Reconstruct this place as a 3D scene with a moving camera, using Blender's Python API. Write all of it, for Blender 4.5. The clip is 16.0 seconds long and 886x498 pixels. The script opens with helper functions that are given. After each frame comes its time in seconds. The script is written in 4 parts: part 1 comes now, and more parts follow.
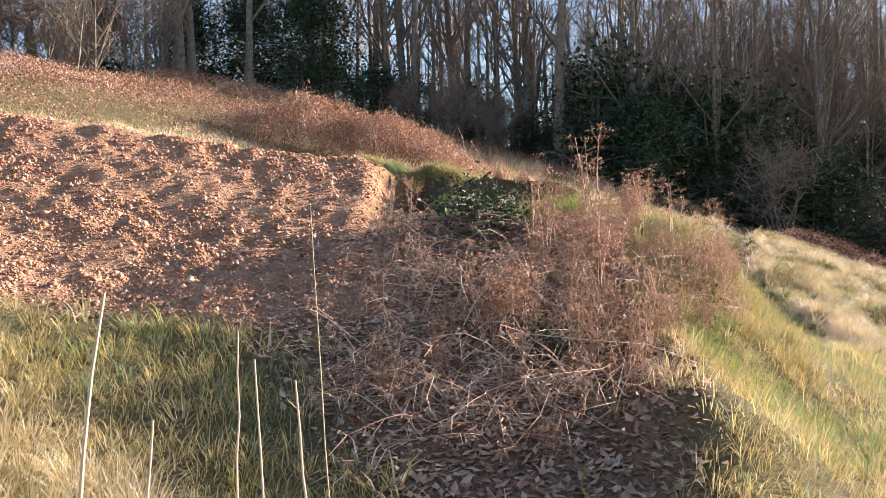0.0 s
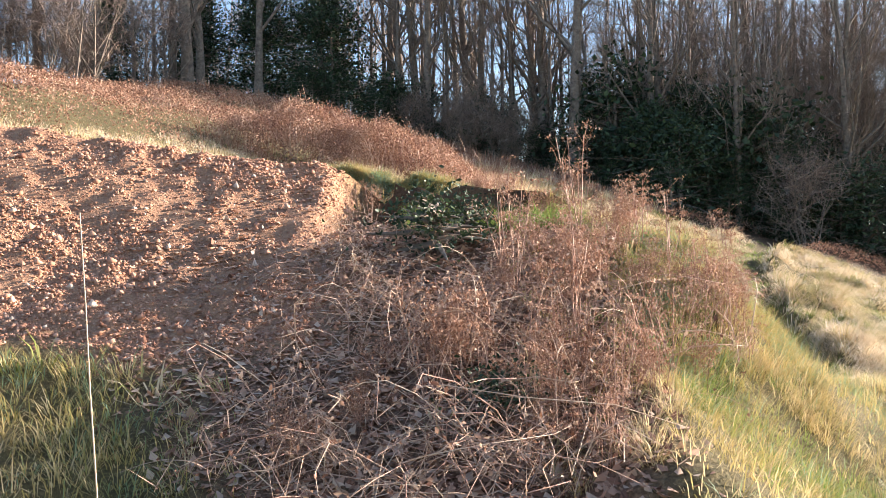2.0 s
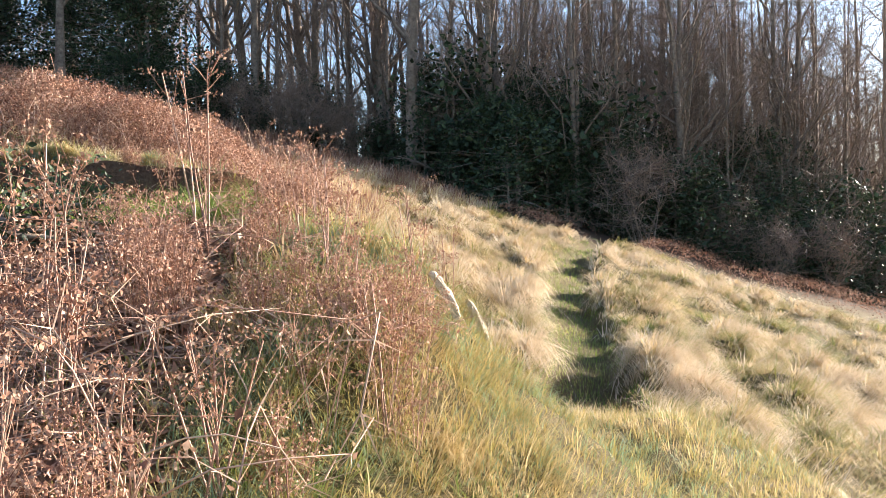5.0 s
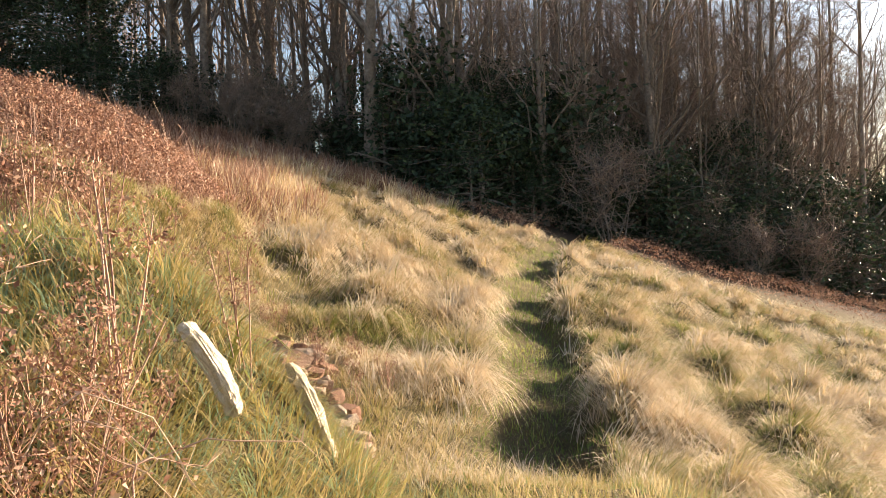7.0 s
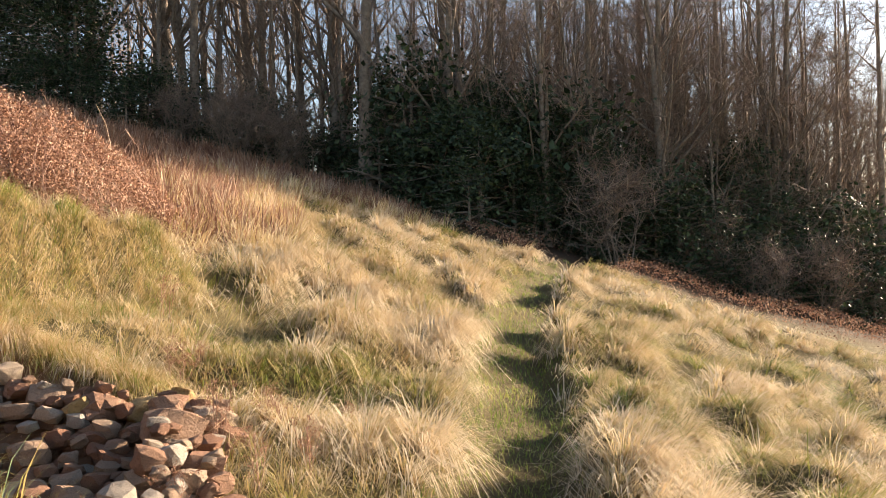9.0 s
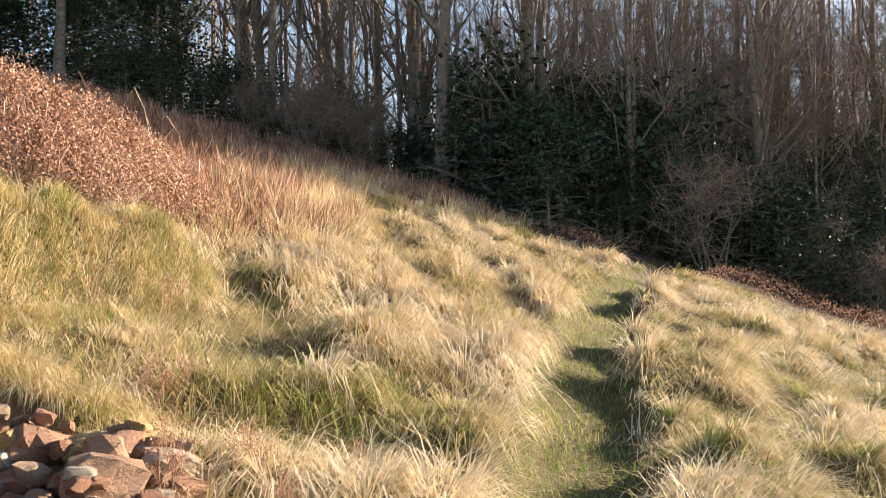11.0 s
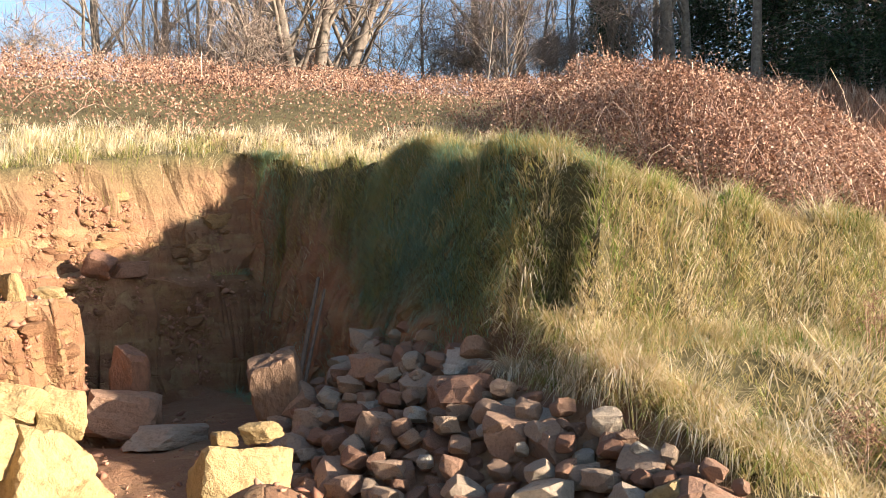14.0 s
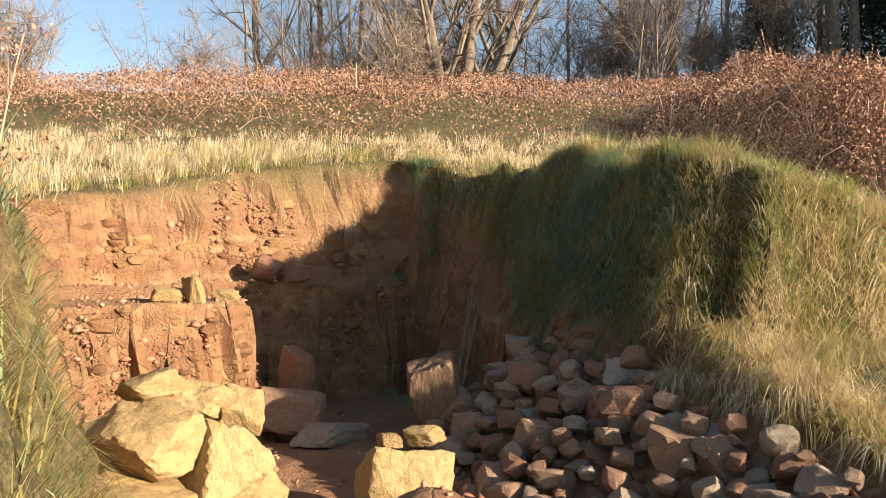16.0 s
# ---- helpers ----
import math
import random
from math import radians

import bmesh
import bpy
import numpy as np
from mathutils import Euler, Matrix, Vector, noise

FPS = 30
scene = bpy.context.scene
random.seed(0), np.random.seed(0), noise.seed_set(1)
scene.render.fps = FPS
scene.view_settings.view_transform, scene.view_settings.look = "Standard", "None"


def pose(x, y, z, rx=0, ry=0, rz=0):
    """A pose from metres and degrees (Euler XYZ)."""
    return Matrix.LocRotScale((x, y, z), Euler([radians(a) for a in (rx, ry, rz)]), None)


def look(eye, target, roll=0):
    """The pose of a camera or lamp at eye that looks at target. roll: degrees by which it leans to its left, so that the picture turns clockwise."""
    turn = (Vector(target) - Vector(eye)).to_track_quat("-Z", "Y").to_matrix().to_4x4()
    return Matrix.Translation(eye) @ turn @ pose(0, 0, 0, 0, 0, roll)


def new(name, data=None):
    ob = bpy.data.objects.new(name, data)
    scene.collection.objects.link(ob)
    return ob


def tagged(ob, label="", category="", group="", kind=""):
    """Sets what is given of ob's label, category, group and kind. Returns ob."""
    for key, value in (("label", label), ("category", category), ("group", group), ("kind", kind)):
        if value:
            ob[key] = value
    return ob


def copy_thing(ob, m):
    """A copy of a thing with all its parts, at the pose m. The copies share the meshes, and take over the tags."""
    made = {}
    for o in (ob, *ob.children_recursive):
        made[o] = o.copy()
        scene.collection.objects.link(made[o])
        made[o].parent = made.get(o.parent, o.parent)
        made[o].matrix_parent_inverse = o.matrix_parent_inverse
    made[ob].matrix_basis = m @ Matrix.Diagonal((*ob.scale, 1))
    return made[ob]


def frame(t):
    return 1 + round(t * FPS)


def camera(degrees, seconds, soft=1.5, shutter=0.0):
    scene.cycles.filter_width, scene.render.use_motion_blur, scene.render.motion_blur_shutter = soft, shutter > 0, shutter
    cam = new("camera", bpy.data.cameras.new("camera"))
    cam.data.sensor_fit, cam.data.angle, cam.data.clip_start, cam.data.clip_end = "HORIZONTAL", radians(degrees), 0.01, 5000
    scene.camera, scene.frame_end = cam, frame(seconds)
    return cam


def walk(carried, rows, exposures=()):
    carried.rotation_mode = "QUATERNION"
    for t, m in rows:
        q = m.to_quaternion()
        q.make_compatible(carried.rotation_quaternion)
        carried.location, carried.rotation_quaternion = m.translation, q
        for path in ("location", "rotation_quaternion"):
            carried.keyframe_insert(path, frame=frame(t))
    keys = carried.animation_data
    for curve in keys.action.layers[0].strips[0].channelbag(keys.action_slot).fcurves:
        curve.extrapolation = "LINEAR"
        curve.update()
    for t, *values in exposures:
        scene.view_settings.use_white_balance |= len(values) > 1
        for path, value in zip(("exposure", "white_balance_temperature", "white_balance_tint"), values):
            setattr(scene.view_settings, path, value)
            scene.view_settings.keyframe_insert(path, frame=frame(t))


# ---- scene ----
cam = camera(57.4, 16.0, soft=0.8)
METRES, EYE, TILT, LEAN, TURN = 11.0, 1.5, 0.0, 0.0, 0.0
ROWS = [
    (0.0, 0.0, 0.0, 0.0, -0.03, -1.43, 1.26),
    (0.5, 0.0114, 0.0294, -0.0008, 0.18, -1.15, 1.2),
    (1.0, 0.0193, 0.0649, 0.0035, 0.72, -0.99, 1.05),
    (1.5, 0.0272, 0.0839, 0.004, 0.96, -0.78, 1.12),
    (2.0, 0.049, 0.1058, 0.0013, 1.57, -0.49, 1.16),
    (2.5, 0.0728, 0.1314, 0.0025, 2.36, -0.37, 0.95),
    (3.0, 0.0844, 0.1675, -0.0005, 2.44, -0.44, 1.02),
    (3.5, 0.0958, 0.2041, 0.0061, 2.32, -0.48, 0.93),
    (4.0, 0.122, 0.2352, 0.0019, -0.21, -0.67, 1.05),
    (4.5, 0.1596, 0.2791, -0.0021, -6.17, -0.73, 1.31),
    (7.0, 0.2647, 0.4935, 0.0008, -9.84, -0.89, 2.11),
    (7.5, 0.2781, 0.5272, 0.0017, -9.9, -0.84, 2.24),
    (8.0, 0.3019, 0.565, 0.0026, -9.42, -0.0, 1.81),
    (8.5, 0.317, 0.6056, 0.0009, -9.35, 0.5, 1.82),
    (11.0, 0.3797, 0.7658, 0.0031, -3.26, 0.72, 0.71),
    (11.5, 0.3817, 0.791, 0.0021, 7.5, 0.84, 0.57),
    (12.0, 0.3812, 0.8077, 0.0062, 18.58, 0.95, 0.03),
    (12.5, 0.3719, 0.8233, 0.0056, 20.69, 0.99, 0.11),
    (13.0, 0.3562, 0.8379, 0.0124, 24.28, 0.93, 0.96),
    (13.5, 0.3514, 0.8476, 0.0125, 31.8, 1.02, 1.14),
    (14.0, 0.3546, 0.8658, 0.0131, 43.75, 1.17, 0.89),
    (14.5, 0.358, 0.8651, 0.0154, 48.06, 1.11, 0.69),
    (15.0, 0.3556, 0.8583, 0.0156, 50.41, 1.11, 0.56),
    (15.5, 0.3526, 0.8548, 0.016, 52.26, 1.27, 0.51),
    (16.0, 0.3501, 0.856, 0.0162, 53.8, 1.51, 0.41),
]
EXPOSURES = [(0.0, 2.08, 6000, 15), (3.5, 2.35, 5800, 13), (4.5, 2.28, 5800, 14), (7.0, 1.87, 6900, 17), (8.5, 1.87, 7000, 17), (11.0, 2.05, 6500, 14), (12.5, 2.28, 6000, 12), (13.5, 2.2, 5900, 10), (14.5, 1.67, 6300, 11), (16.0, 1.52, 6500, 10)]
walk(cam, [(t, pose(0, 0, EYE, TILT, LEAN, TURN) @ pose(METRES * x, METRES * y, METRES * z, 90 + pitch, roll, yaw)) for t, x, y, z, yaw, pitch, roll in ROWS], EXPOSURES)


# ---- light ----
SUN_YAW, SUN_UP = -68.0, 15.5
to_sun = Vector((-math.sin(radians(SUN_YAW)) * math.cos(radians(SUN_UP)), math.cos(radians(SUN_YAW)) * math.cos(radians(SUN_UP)), math.sin(radians(SUN_UP))))
world = bpy.data.worlds.new("sky")
world.use_nodes = True
scene.world = world
sky = world.node_tree.nodes.new("ShaderNodeTexSky")
sky.sky_type, sky.sun_disc = "NISHITA", False
sky.sun_elevation, sky.sun_rotation = radians(SUN_UP), math.atan2(to_sun.x, to_sun.y)
sky.air_density, sky.dust_density = 1.0, 0.6
back = world.node_tree.nodes["Background"]
world.node_tree.links.new(sky.outputs[0], back.inputs[0])
back.inputs[1].default_value = 0.075
lamp = bpy.data.lights.new("sun", "SUN")
lamp.energy, lamp.angle, lamp.color = 5.0, radians(0.6), (1.0, 0.84, 0.65)
sun = new("sun", lamp)
sun.matrix_world = look(to_sun * 50, (0, 0, 0))

# ---- noise and the shape of the land ----
def lattice(ix, iy, seed):
    h = (ix.astype(np.int64) * 374761393 + iy.astype(np.int64) * 668265263 + seed * 974634777) & 0x7FFFFFFF
    h = ((h ^ (h >> 13)) * 1274126177) & 0x7FFFFFFF
    h = ((h ^ (h >> 16)) * 2246822519) & 0x7FFFFFFF
    return (h & 0xFFFFFF) / 0xFFFFFF


def vnoise(x, y, size, seed=0):
    """Smooth value noise from -1 to 1 with features of that size."""
    x, y = np.asarray(x, float) / size, np.asarray(y, float) / size
    ix, iy = np.floor(x), np.floor(y)
    u, v = x - ix, y - iy
    u, v = u * u * (3 - 2 * u), v * v * (3 - 2 * v)
    a, b = lattice(ix, iy, seed), lattice(ix + 1, iy, seed)
    c, d = lattice(ix, iy + 1, seed), lattice(ix + 1, iy + 1, seed)
    return 2 * ((a * (1 - u) + b * u) * (1 - v) + (c * (1 - u) + d * u) * v) - 1


def fbm(x, y, size, octaves=3, seed=0):
    total, amp = 0, 1
    for k in range(octaves):
        total = total + amp * vnoise(x + 17.3 * k, y - 9.1 * k, size / 2 ** k, seed + k)
        amp *= 0.5
    return total


def smooth(e0, e1, v):
    t = np.clip((v - e0) / (e1 - e0), 0, 1)
    return t * t * (3 - 2 * t)


def smax(a, b, k=0.3):
    h = np.clip(0.5 + 0.5 * (a - b) / k, 0, 1)
    return b + (a - b) * h + k * h * (1 - h)


def smin(a, b, k=0.1):
    return -smax(-a, -b, k)


def hill(x, y):
    """The natural hillside, level beyond its crest and in the valley."""
    far_y = np.where(y > 46, 46 + 4 * (1 - np.exp(-(np.maximum(y, 46) - 46) / 4)), y)
    u = -0.284 * x + 0.17 * far_y
    top, low = 6.6 + 3.0 * smooth(28, 42, y), -9.0
    u = np.where(u > top, top + 1.2 * (1 - np.exp(-(u - top) / 1.2)), u)
    u = np.where(u < low, low - 3 * (1 - np.exp((u - low) / 3)), u)
    return u - 1.0


def walked(x, y):
    """Distance from the line walked."""
    ax, ay, bx, by = -1.3, -3.0, 4.0, 9.8
    t = np.clip(((x - ax) * (bx - ax) + (y - ay) * (by - ay)) / ((bx - ax) ** 2 + (by - ay) ** 2), 0, 1)
    return np.hypot(x - ax - t * (bx - ax), y - ay - t * (by - ay))


def path_x(y):
    """Middle line of the mown green path."""
    return 4.55 + 0.27 * (y - 11) + 0.012 * np.clip(y - 20, 0, 30) ** 2


def pit_sides(x, y):
    """Metres inside the dug pit from its cut sides, and from the foot of the bank."""
    west = x + 5.3 + 0.25 * vnoise(x, y, 1.3, 5)
    south = y - (10.35 - 0.1 * (x + 0.7)) + 0.2 * vnoise(x, y, 1.1, 7)
    north = (13.78 - 0.2 * (x - 0.6) + 0.35 * smooth(-1.9, -3.0, x)) - y + 0.12 * vnoise(x, y, 0.9, 6)
    return np.minimum(np.minimum(west, south), 2.6 - x), north


def pit_in(x, y):
    """Metres inside the dug pit (negative: outside)."""
    return np.minimum(*pit_sides(x, y))


def pile_mask(x, y):
    """Footprint of the stone heap that runs out from the bank towards the walk."""
    return smooth(1.15, 0.8, np.hypot((x - 2.12 - 0.42 * (13.0 - y)) / 0.52, (y - 12.0) / 1.4) + 0.08 * vnoise(x, y, 0.5, 88))


def bank_top_y(x):
    return 14.4 - 0.2 * (x - 0.6) + 1.7 * np.clip(x - 0.8, 0, 9)


def ridge_y(x):
    """Crest line of the soil heap and of the small cut bank that carries it on."""
    return 9.75 - 0.065 * np.clip(x + 1, 0, 3.4)


def mound_mask(x, y):
    """Where bare dug soil of the heap lies."""
    edge = 0.25 * fbm(x, y, 1.2, 3, 11)
    right = smooth(0.35, -0.35, x + 0.75 - 0.35 * (9.2 - y) * 0.6 + edge)
    front = smooth(6.15, 6.7, y + edge)
    rear = smooth(10.3, 9.95, y + 0.4 * edge)
    return right * front * rear


def height(x, y):
    x, y = np.asarray(x, float), np.asarray(y, float)
    h = hill(x, y)
    bench = -0.12 - 0.4 * np.clip(walked(x, y) - 0.9, 0, 9)
    h = smax(h, bench, 0.4)
    # foreground slope below the heap and the ridge beside the walk
    slope = 0.93 + 0.36 * (np.minimum(y, 8.2) - 6.6) + 0.16 * np.maximum(y - 8.2, 0)
    edge_x = 1.55 + 0.14 * (y - 5.5) + 0.66 * smooth(6.0, 7.2, y) * smooth(8.5, 7.9, y)
    fall = slope - 1.3 * np.clip(x - edge_x, 0, 999) - 2.5 * np.clip(y - 9.55, 0, 999) - 0.5 * np.clip(-7 - x, 0, 999)
    ridge = 0.62 + 0.15 * (y - 5.5) + 0.2 * smooth(7.9, 8.7, y) - 0.9 * (np.sqrt((x - edge_x) ** 2 + 0.09) - 0.3) - 0.6 * np.clip(4.6 - y, 0, 9) - 1.5 * np.clip(y - 8.9, 0, 9) + 0.06 * fbm(x, y, 0.9, 2, 81)
    ridge_line = ridge_y(x)
    crest = np.where(x < -1, 2.34 - 0.15 * (np.maximum(x, -8) + 1), 2.34 - 0.14 * (x + 1))
    heap = crest - 0.57 * np.clip(ridge_line - y, 0, 999) - 0.05 * np.clip(y - ridge_line, 0, 0.4) - (1.8 + 2.0 * smooth(-0.5, 1.0, x)) * np.clip(y - ridge_line - 0.4 + 0.3 * smooth(-0.5, 1.0, x), 0, 999)
    heap = heap - 2.8 * np.clip(x - 1.72 + 0.15 * vnoise(y, x, 0.6, 82), 0, 9) - 0.6 * np.clip(-7.5 - x, 0, 999)
    scoop = smooth(-0.9, -0.3, x) * smooth(0.06, -0.06, y - ridge_line + 0.1 * vnoise(x, y, 0.5, 3))
    heap = heap - 0.75 * scoop
    h = smax(h, smax(np.maximum(fall, ridge), heap, 0.12), 0.25)
    # grassed bank north of the pit
    top = np.where(x < 0.8, 2.24 - 0.12 * (np.maximum(x, -6) - 0.8), 2.24 - 0.3 * (x - 0.8)) - 0.5 * np.clip(-6 - x, 0, 999) + 0.1 * fbm(x, y, 1.1, 2, 83) + 0.2 * np.exp(-((x + 2.2) / 1.5) ** 2)
    by = bank_top_y(x)
    bank = top - 2.4 * np.clip(by - y + 0.12 * vnoise(x, y, 0.8, 84), 0, 999) - 0.35 * np.clip(y - by - 0.3, 0, 999) - 1.5 * np.clip(x - 2.0, 0, 999)
    bank = bank + 0.2 * fbm(x, y, 0.6, 2, 87) + 0.12 * vnoise(x, y, 0.9, 89)
    bank = bank - 0.7 * np.exp(-((x - 0.62 + 0.25 * (y - 14.1)) / 0.13) ** 2) * smooth(0.35, 0.05, np.abs(y - by + 0.2))
    h = smax(h, bank, 0.25)
    # the pit
    inside, north = pit_sides(x, y)
    floor_z = 0.12 - 0.06 * smooth(0, 2, x) + 0.05 * fbm(x, y, 0.8, 3, 21)
    step = 1.4 * smooth(-2.95, -3.25, x + 0.3 * vnoise(x, y, 0.7, 8)) * smooth(12.75, 12.45, y + 0.2 * vnoise(x, y, 0.6, 9))
    rear = 1.55 * smooth(-4.75, -4.95, x + 0.2 * vnoise(x, y, 0.8, 18)) 
    talus = 0.98 - 0.62 * (13.75 - 0.2 * (x - 0.6) - y) - 1.2 * np.clip(-1.5 - x, 0, 9) - 0.16 * np.clip(x - 0.2, 0, 9)
    pit = np.maximum(np.maximum(floor_z, talus), np.maximum(step, rear)) - 4.2 * np.minimum(inside, 0) - (2.4 + 3.5 * smooth(-2.0, -3.2, x)) * np.minimum(north, 0)
    h = smin(h, pit, 0.06)
    h = h + 0.09 * pile_mask(x, y) * smooth(13.9, 12.6, y)
    # trodden path and tussocks
    off = x - path_x(y)
    on_path = smooth(9.5, 12, y)
    off = off + 0.22 * fbm(x, y, 1.3, 2, 85)
    h = h - 0.14 * on_path * smooth(0.75, 0.25, np.abs(off)) + 0.24 * on_path * smooth(0.35, 0.8, off) * smooth(5, 1.5, off)
    m = meadow_mask(x, y)
    h = h + m * (0.3 * vnoise(x * 0.8 + y * 0.5, y - 0.6 * x, 0.75, 31) + 0.08 * vnoise(x, y, 0.33, 32))
    h = h + 0.42 * np.exp(-((x - 0.55) ** 2 + 1.6 * (y - 11.75) ** 2) / 0.3)
    s = mound_mask(x, y)
    h = h + s * (0.035 * fbm(x, y, 0.5, 3, 41) + 0.03 * vnoise(x, y, 0.16, 44)) + 0.03 * fbm(x, y, 0.7, 2, 51) * (1 - s)
    return h


def wood_edge(x):
    return 45 - 7 * smooth(2, 12, x) - 0.62 * np.clip(-9 - x, 0, 60) + 0.1 * np.clip(x - 14, 0, 40)


def meadow_mask(x, y):
    off = np.abs(x - path_x(y))
    return smooth(14.2, 15.6, y + 1.1 * np.clip(x - 1.6, 0, 2) + 3.0 * np.clip(x - 4.6, 0, 3)) * smooth(0.45, 0.8, off) * smooth(1.3, 2.6, x - 0.11 * np.clip(y - 15, 0, 8) + 0.5 * vnoise(x, y, 2.2, 86)) * smooth(34, 30, y + 0.5 * np.clip(x - 10, 0, 30) - 0.4 * np.clip(4 - x, 0, 3))


# ---- materials ----
def material(name, rough=0.9):
    m = bpy.data.materials.new(name)
    m.use_nodes = True
    n, l = m.node_tree.nodes, m.node_tree.links
    b = n["Principled BSDF"]
    b.inputs["Roughness"].default_value = rough
    b.inputs["Specular IOR Level"].default_value = 0.25
    return m, n, l, b


def ramp(n, l, value, stops):
    r = n.new("ShaderNodeValToRGB")
    while len(r.color_ramp.elements) < len(stops):
        r.color_ramp.elements.new(0.5)
    for e, (at, col) in zip(r.color_ramp.elements, stops):
        e.position, e.color = at, (*col, 1)
    l.new(value, r.inputs[0])
    return r.outputs[0]


def noise_tex(n, l, scale, detail=4, rough=0.6):
    c = n.new("ShaderNodeTexCoord")
    t = n.new("ShaderNodeTexNoise")
    t.inputs["Scale"].default_value, t.inputs["Detail"].default_value, t.inputs["Roughness"].default_value = scale, detail, rough
    l.new(c.outputs["Object"], t.inputs["Vector"])
    return t.outputs["Fac"]


def mix(n, l, fac, a, b, blend="MIX"):
    m = n.new("ShaderNodeMix")
    m.data_type, m.blend_type = "RGBA", blend
    for socket, value in ((m.inputs[0], fac), (m.inputs[6], a), (m.inputs[7], b)):
        if isinstance(value, (int, float)):
            socket.default_value = value
        elif isinstance(value, tuple):
            socket.default_value = (*value, 1)
        else:
            l.new(value, socket)
    return m.outputs[2]


def bump(n, l, b, value, strength, distance):
    k = n.new("ShaderNodeBump")
    k.inputs["Strength"].default_value, k.inputs["Distance"].default_value = strength, distance
    l.new(value, k.inputs["Height"])
    l.new(k.outputs[0], b.inputs["Normal"])


def attribute(n, name):
    a = n.new("ShaderNodeAttribute")
    a.attribute_name = name
    return a.outputs["Fac"]


def ground_material():
    m, n, l, b = material("ground", 0.95)
    fine, mid = noise_tex(n, l, 38, 5, 0.7), noise_tex(n, l, 5, 5)
    turf = ramp(n, l, fine, [(0.3, (0.05, 0.042, 0.018)), (0.55, (0.13, 0.105, 0.045)), (0.75, (0.26, 0.2, 0.1))])
    soil = ramp(n, l, mid, [(0.25, (0.23, 0.115, 0.07)), (0.5, (0.36, 0.195, 0.115)), (0.75, (0.48, 0.29, 0.175))])
    soil = mix(n, l, 0.35, soil, ramp(n, l, fine, [(0.3, (0.14, 0.06, 0.035)), (0.7, (0.52, 0.32, 0.19))]))
    # pale stony bands in the dug face
    c = n.new("ShaderNodeTexCoord")
    s = n.new("ShaderNodeMapping")
    s.inputs["Scale"].default_value = (0.8, 0.8, 4.5)
    l.new(c.outputs["Object"], s.inputs[0])
    t = n.new("ShaderNodeTexNoise")
    t.inputs["Scale"].default_value, t.inputs["Detail"].default_value = 1.4, 6
    l.new(s.outputs[0], t.inputs["Vector"])
    rock = ramp(n, l, t.outputs["Fac"], [(0.3, (0.17, 0.075, 0.036)), (0.5, (0.24, 0.12, 0.056)), (0.62, (0.3, 0.18, 0.085)), (0.75, (0.38, 0.27, 0.14))])
    rock = mix(n, l, 0.3, rock, soil)
    # broken blocks and ochre seams in that face
    warp = n.new("ShaderNodeMixRGB")
    warp.inputs[0].default_value = 0.45
    l.new(c.outputs["Object"], warp.inputs[1])
    wob = n.new("ShaderNodeTexNoise")
    wob.inputs["Scale"].default_value, wob.inputs["Detail"].default_value = 3.0, 4
    l.new(c.outputs["Object"], wob.inputs["Vector"])
    l.new(wob.outputs["Color"], warp.inputs[2])
    flat = n.new("ShaderNodeMapping")
    flat.inputs["Scale"].default_value = (1, 1, 1.7)
    l.new(warp.outputs[0], flat.inputs[0])
    cell, crack = n.new("ShaderNodeTexVoronoi"), n.new("ShaderNodeTexVoronoi")
    crack.feature = "DISTANCE_TO_EDGE"
    for v in (cell, crack):
        v.inputs["Scale"].default_value = 5.5
        l.new(flat.outputs[0], v.inputs["Vector"])
    grey = n.new("ShaderNodeSeparateColor")
    l.new(cell.outputs["Color"], grey.inputs[0])
    block = ramp(n, l, grey.outputs[0], [(0.0, (0.15, 0.072, 0.04)), (0.45, (0.23, 0.12, 0.058)), (0.75, (0.32, 0.2, 0.085)), (1.0, (0.41, 0.3, 0.15))])
    seam = ramp(n, l, mid, [(0.45, (0.05, 0.05, 0.05)), (0.66, (0.7, 0.7, 0.7))])
    rock = mix(n, l, seam, rock, block)
    joint = ramp(n, l, crack.outputs["Distance"], [(0.0, (0, 0, 0)), (0.09, (1, 1, 1))])
    stony = mix(n, l, attribute(n, "rock"), (1, 1, 1), mix(n, l, seam, (1, 1, 1), joint))
    litter = ramp(n, l, fine, [(0.3, (0.09, 0.05, 0.034)), (0.6, (0.28, 0.17, 0.11)), (0.8, (0.4, 0.28, 0.2))])
    woods_and_cut_shade = ramp(n, l, fine, [(0.3, (0.03, 0.02, 0.012)), (0.7, (0.1, 0.06, 0.035))])
    col = mix(n, l, attribute(n, "soil"), turf, soil)
    # Over the level pit floor this darker colour paints in the pit's shade.
    col = mix(n, l, attribute(n, "rock"), col, rock)
    col = mix(n, l, attribute(n, "litter"), col, litter)
    col = mix(n, l, attribute(n, "woods_and_cut_shade"), col, woods_and_cut_shade)
    l.new(col, b.inputs["Base Color"])
    both = mix(n, l, 0.6, fine, noise_tex(n, l, 9, 6, 0.7))
    both = mix(n, l, 0.4, both, stony)
    bump(n, l, b, both, 1.0, 0.12)
    return m


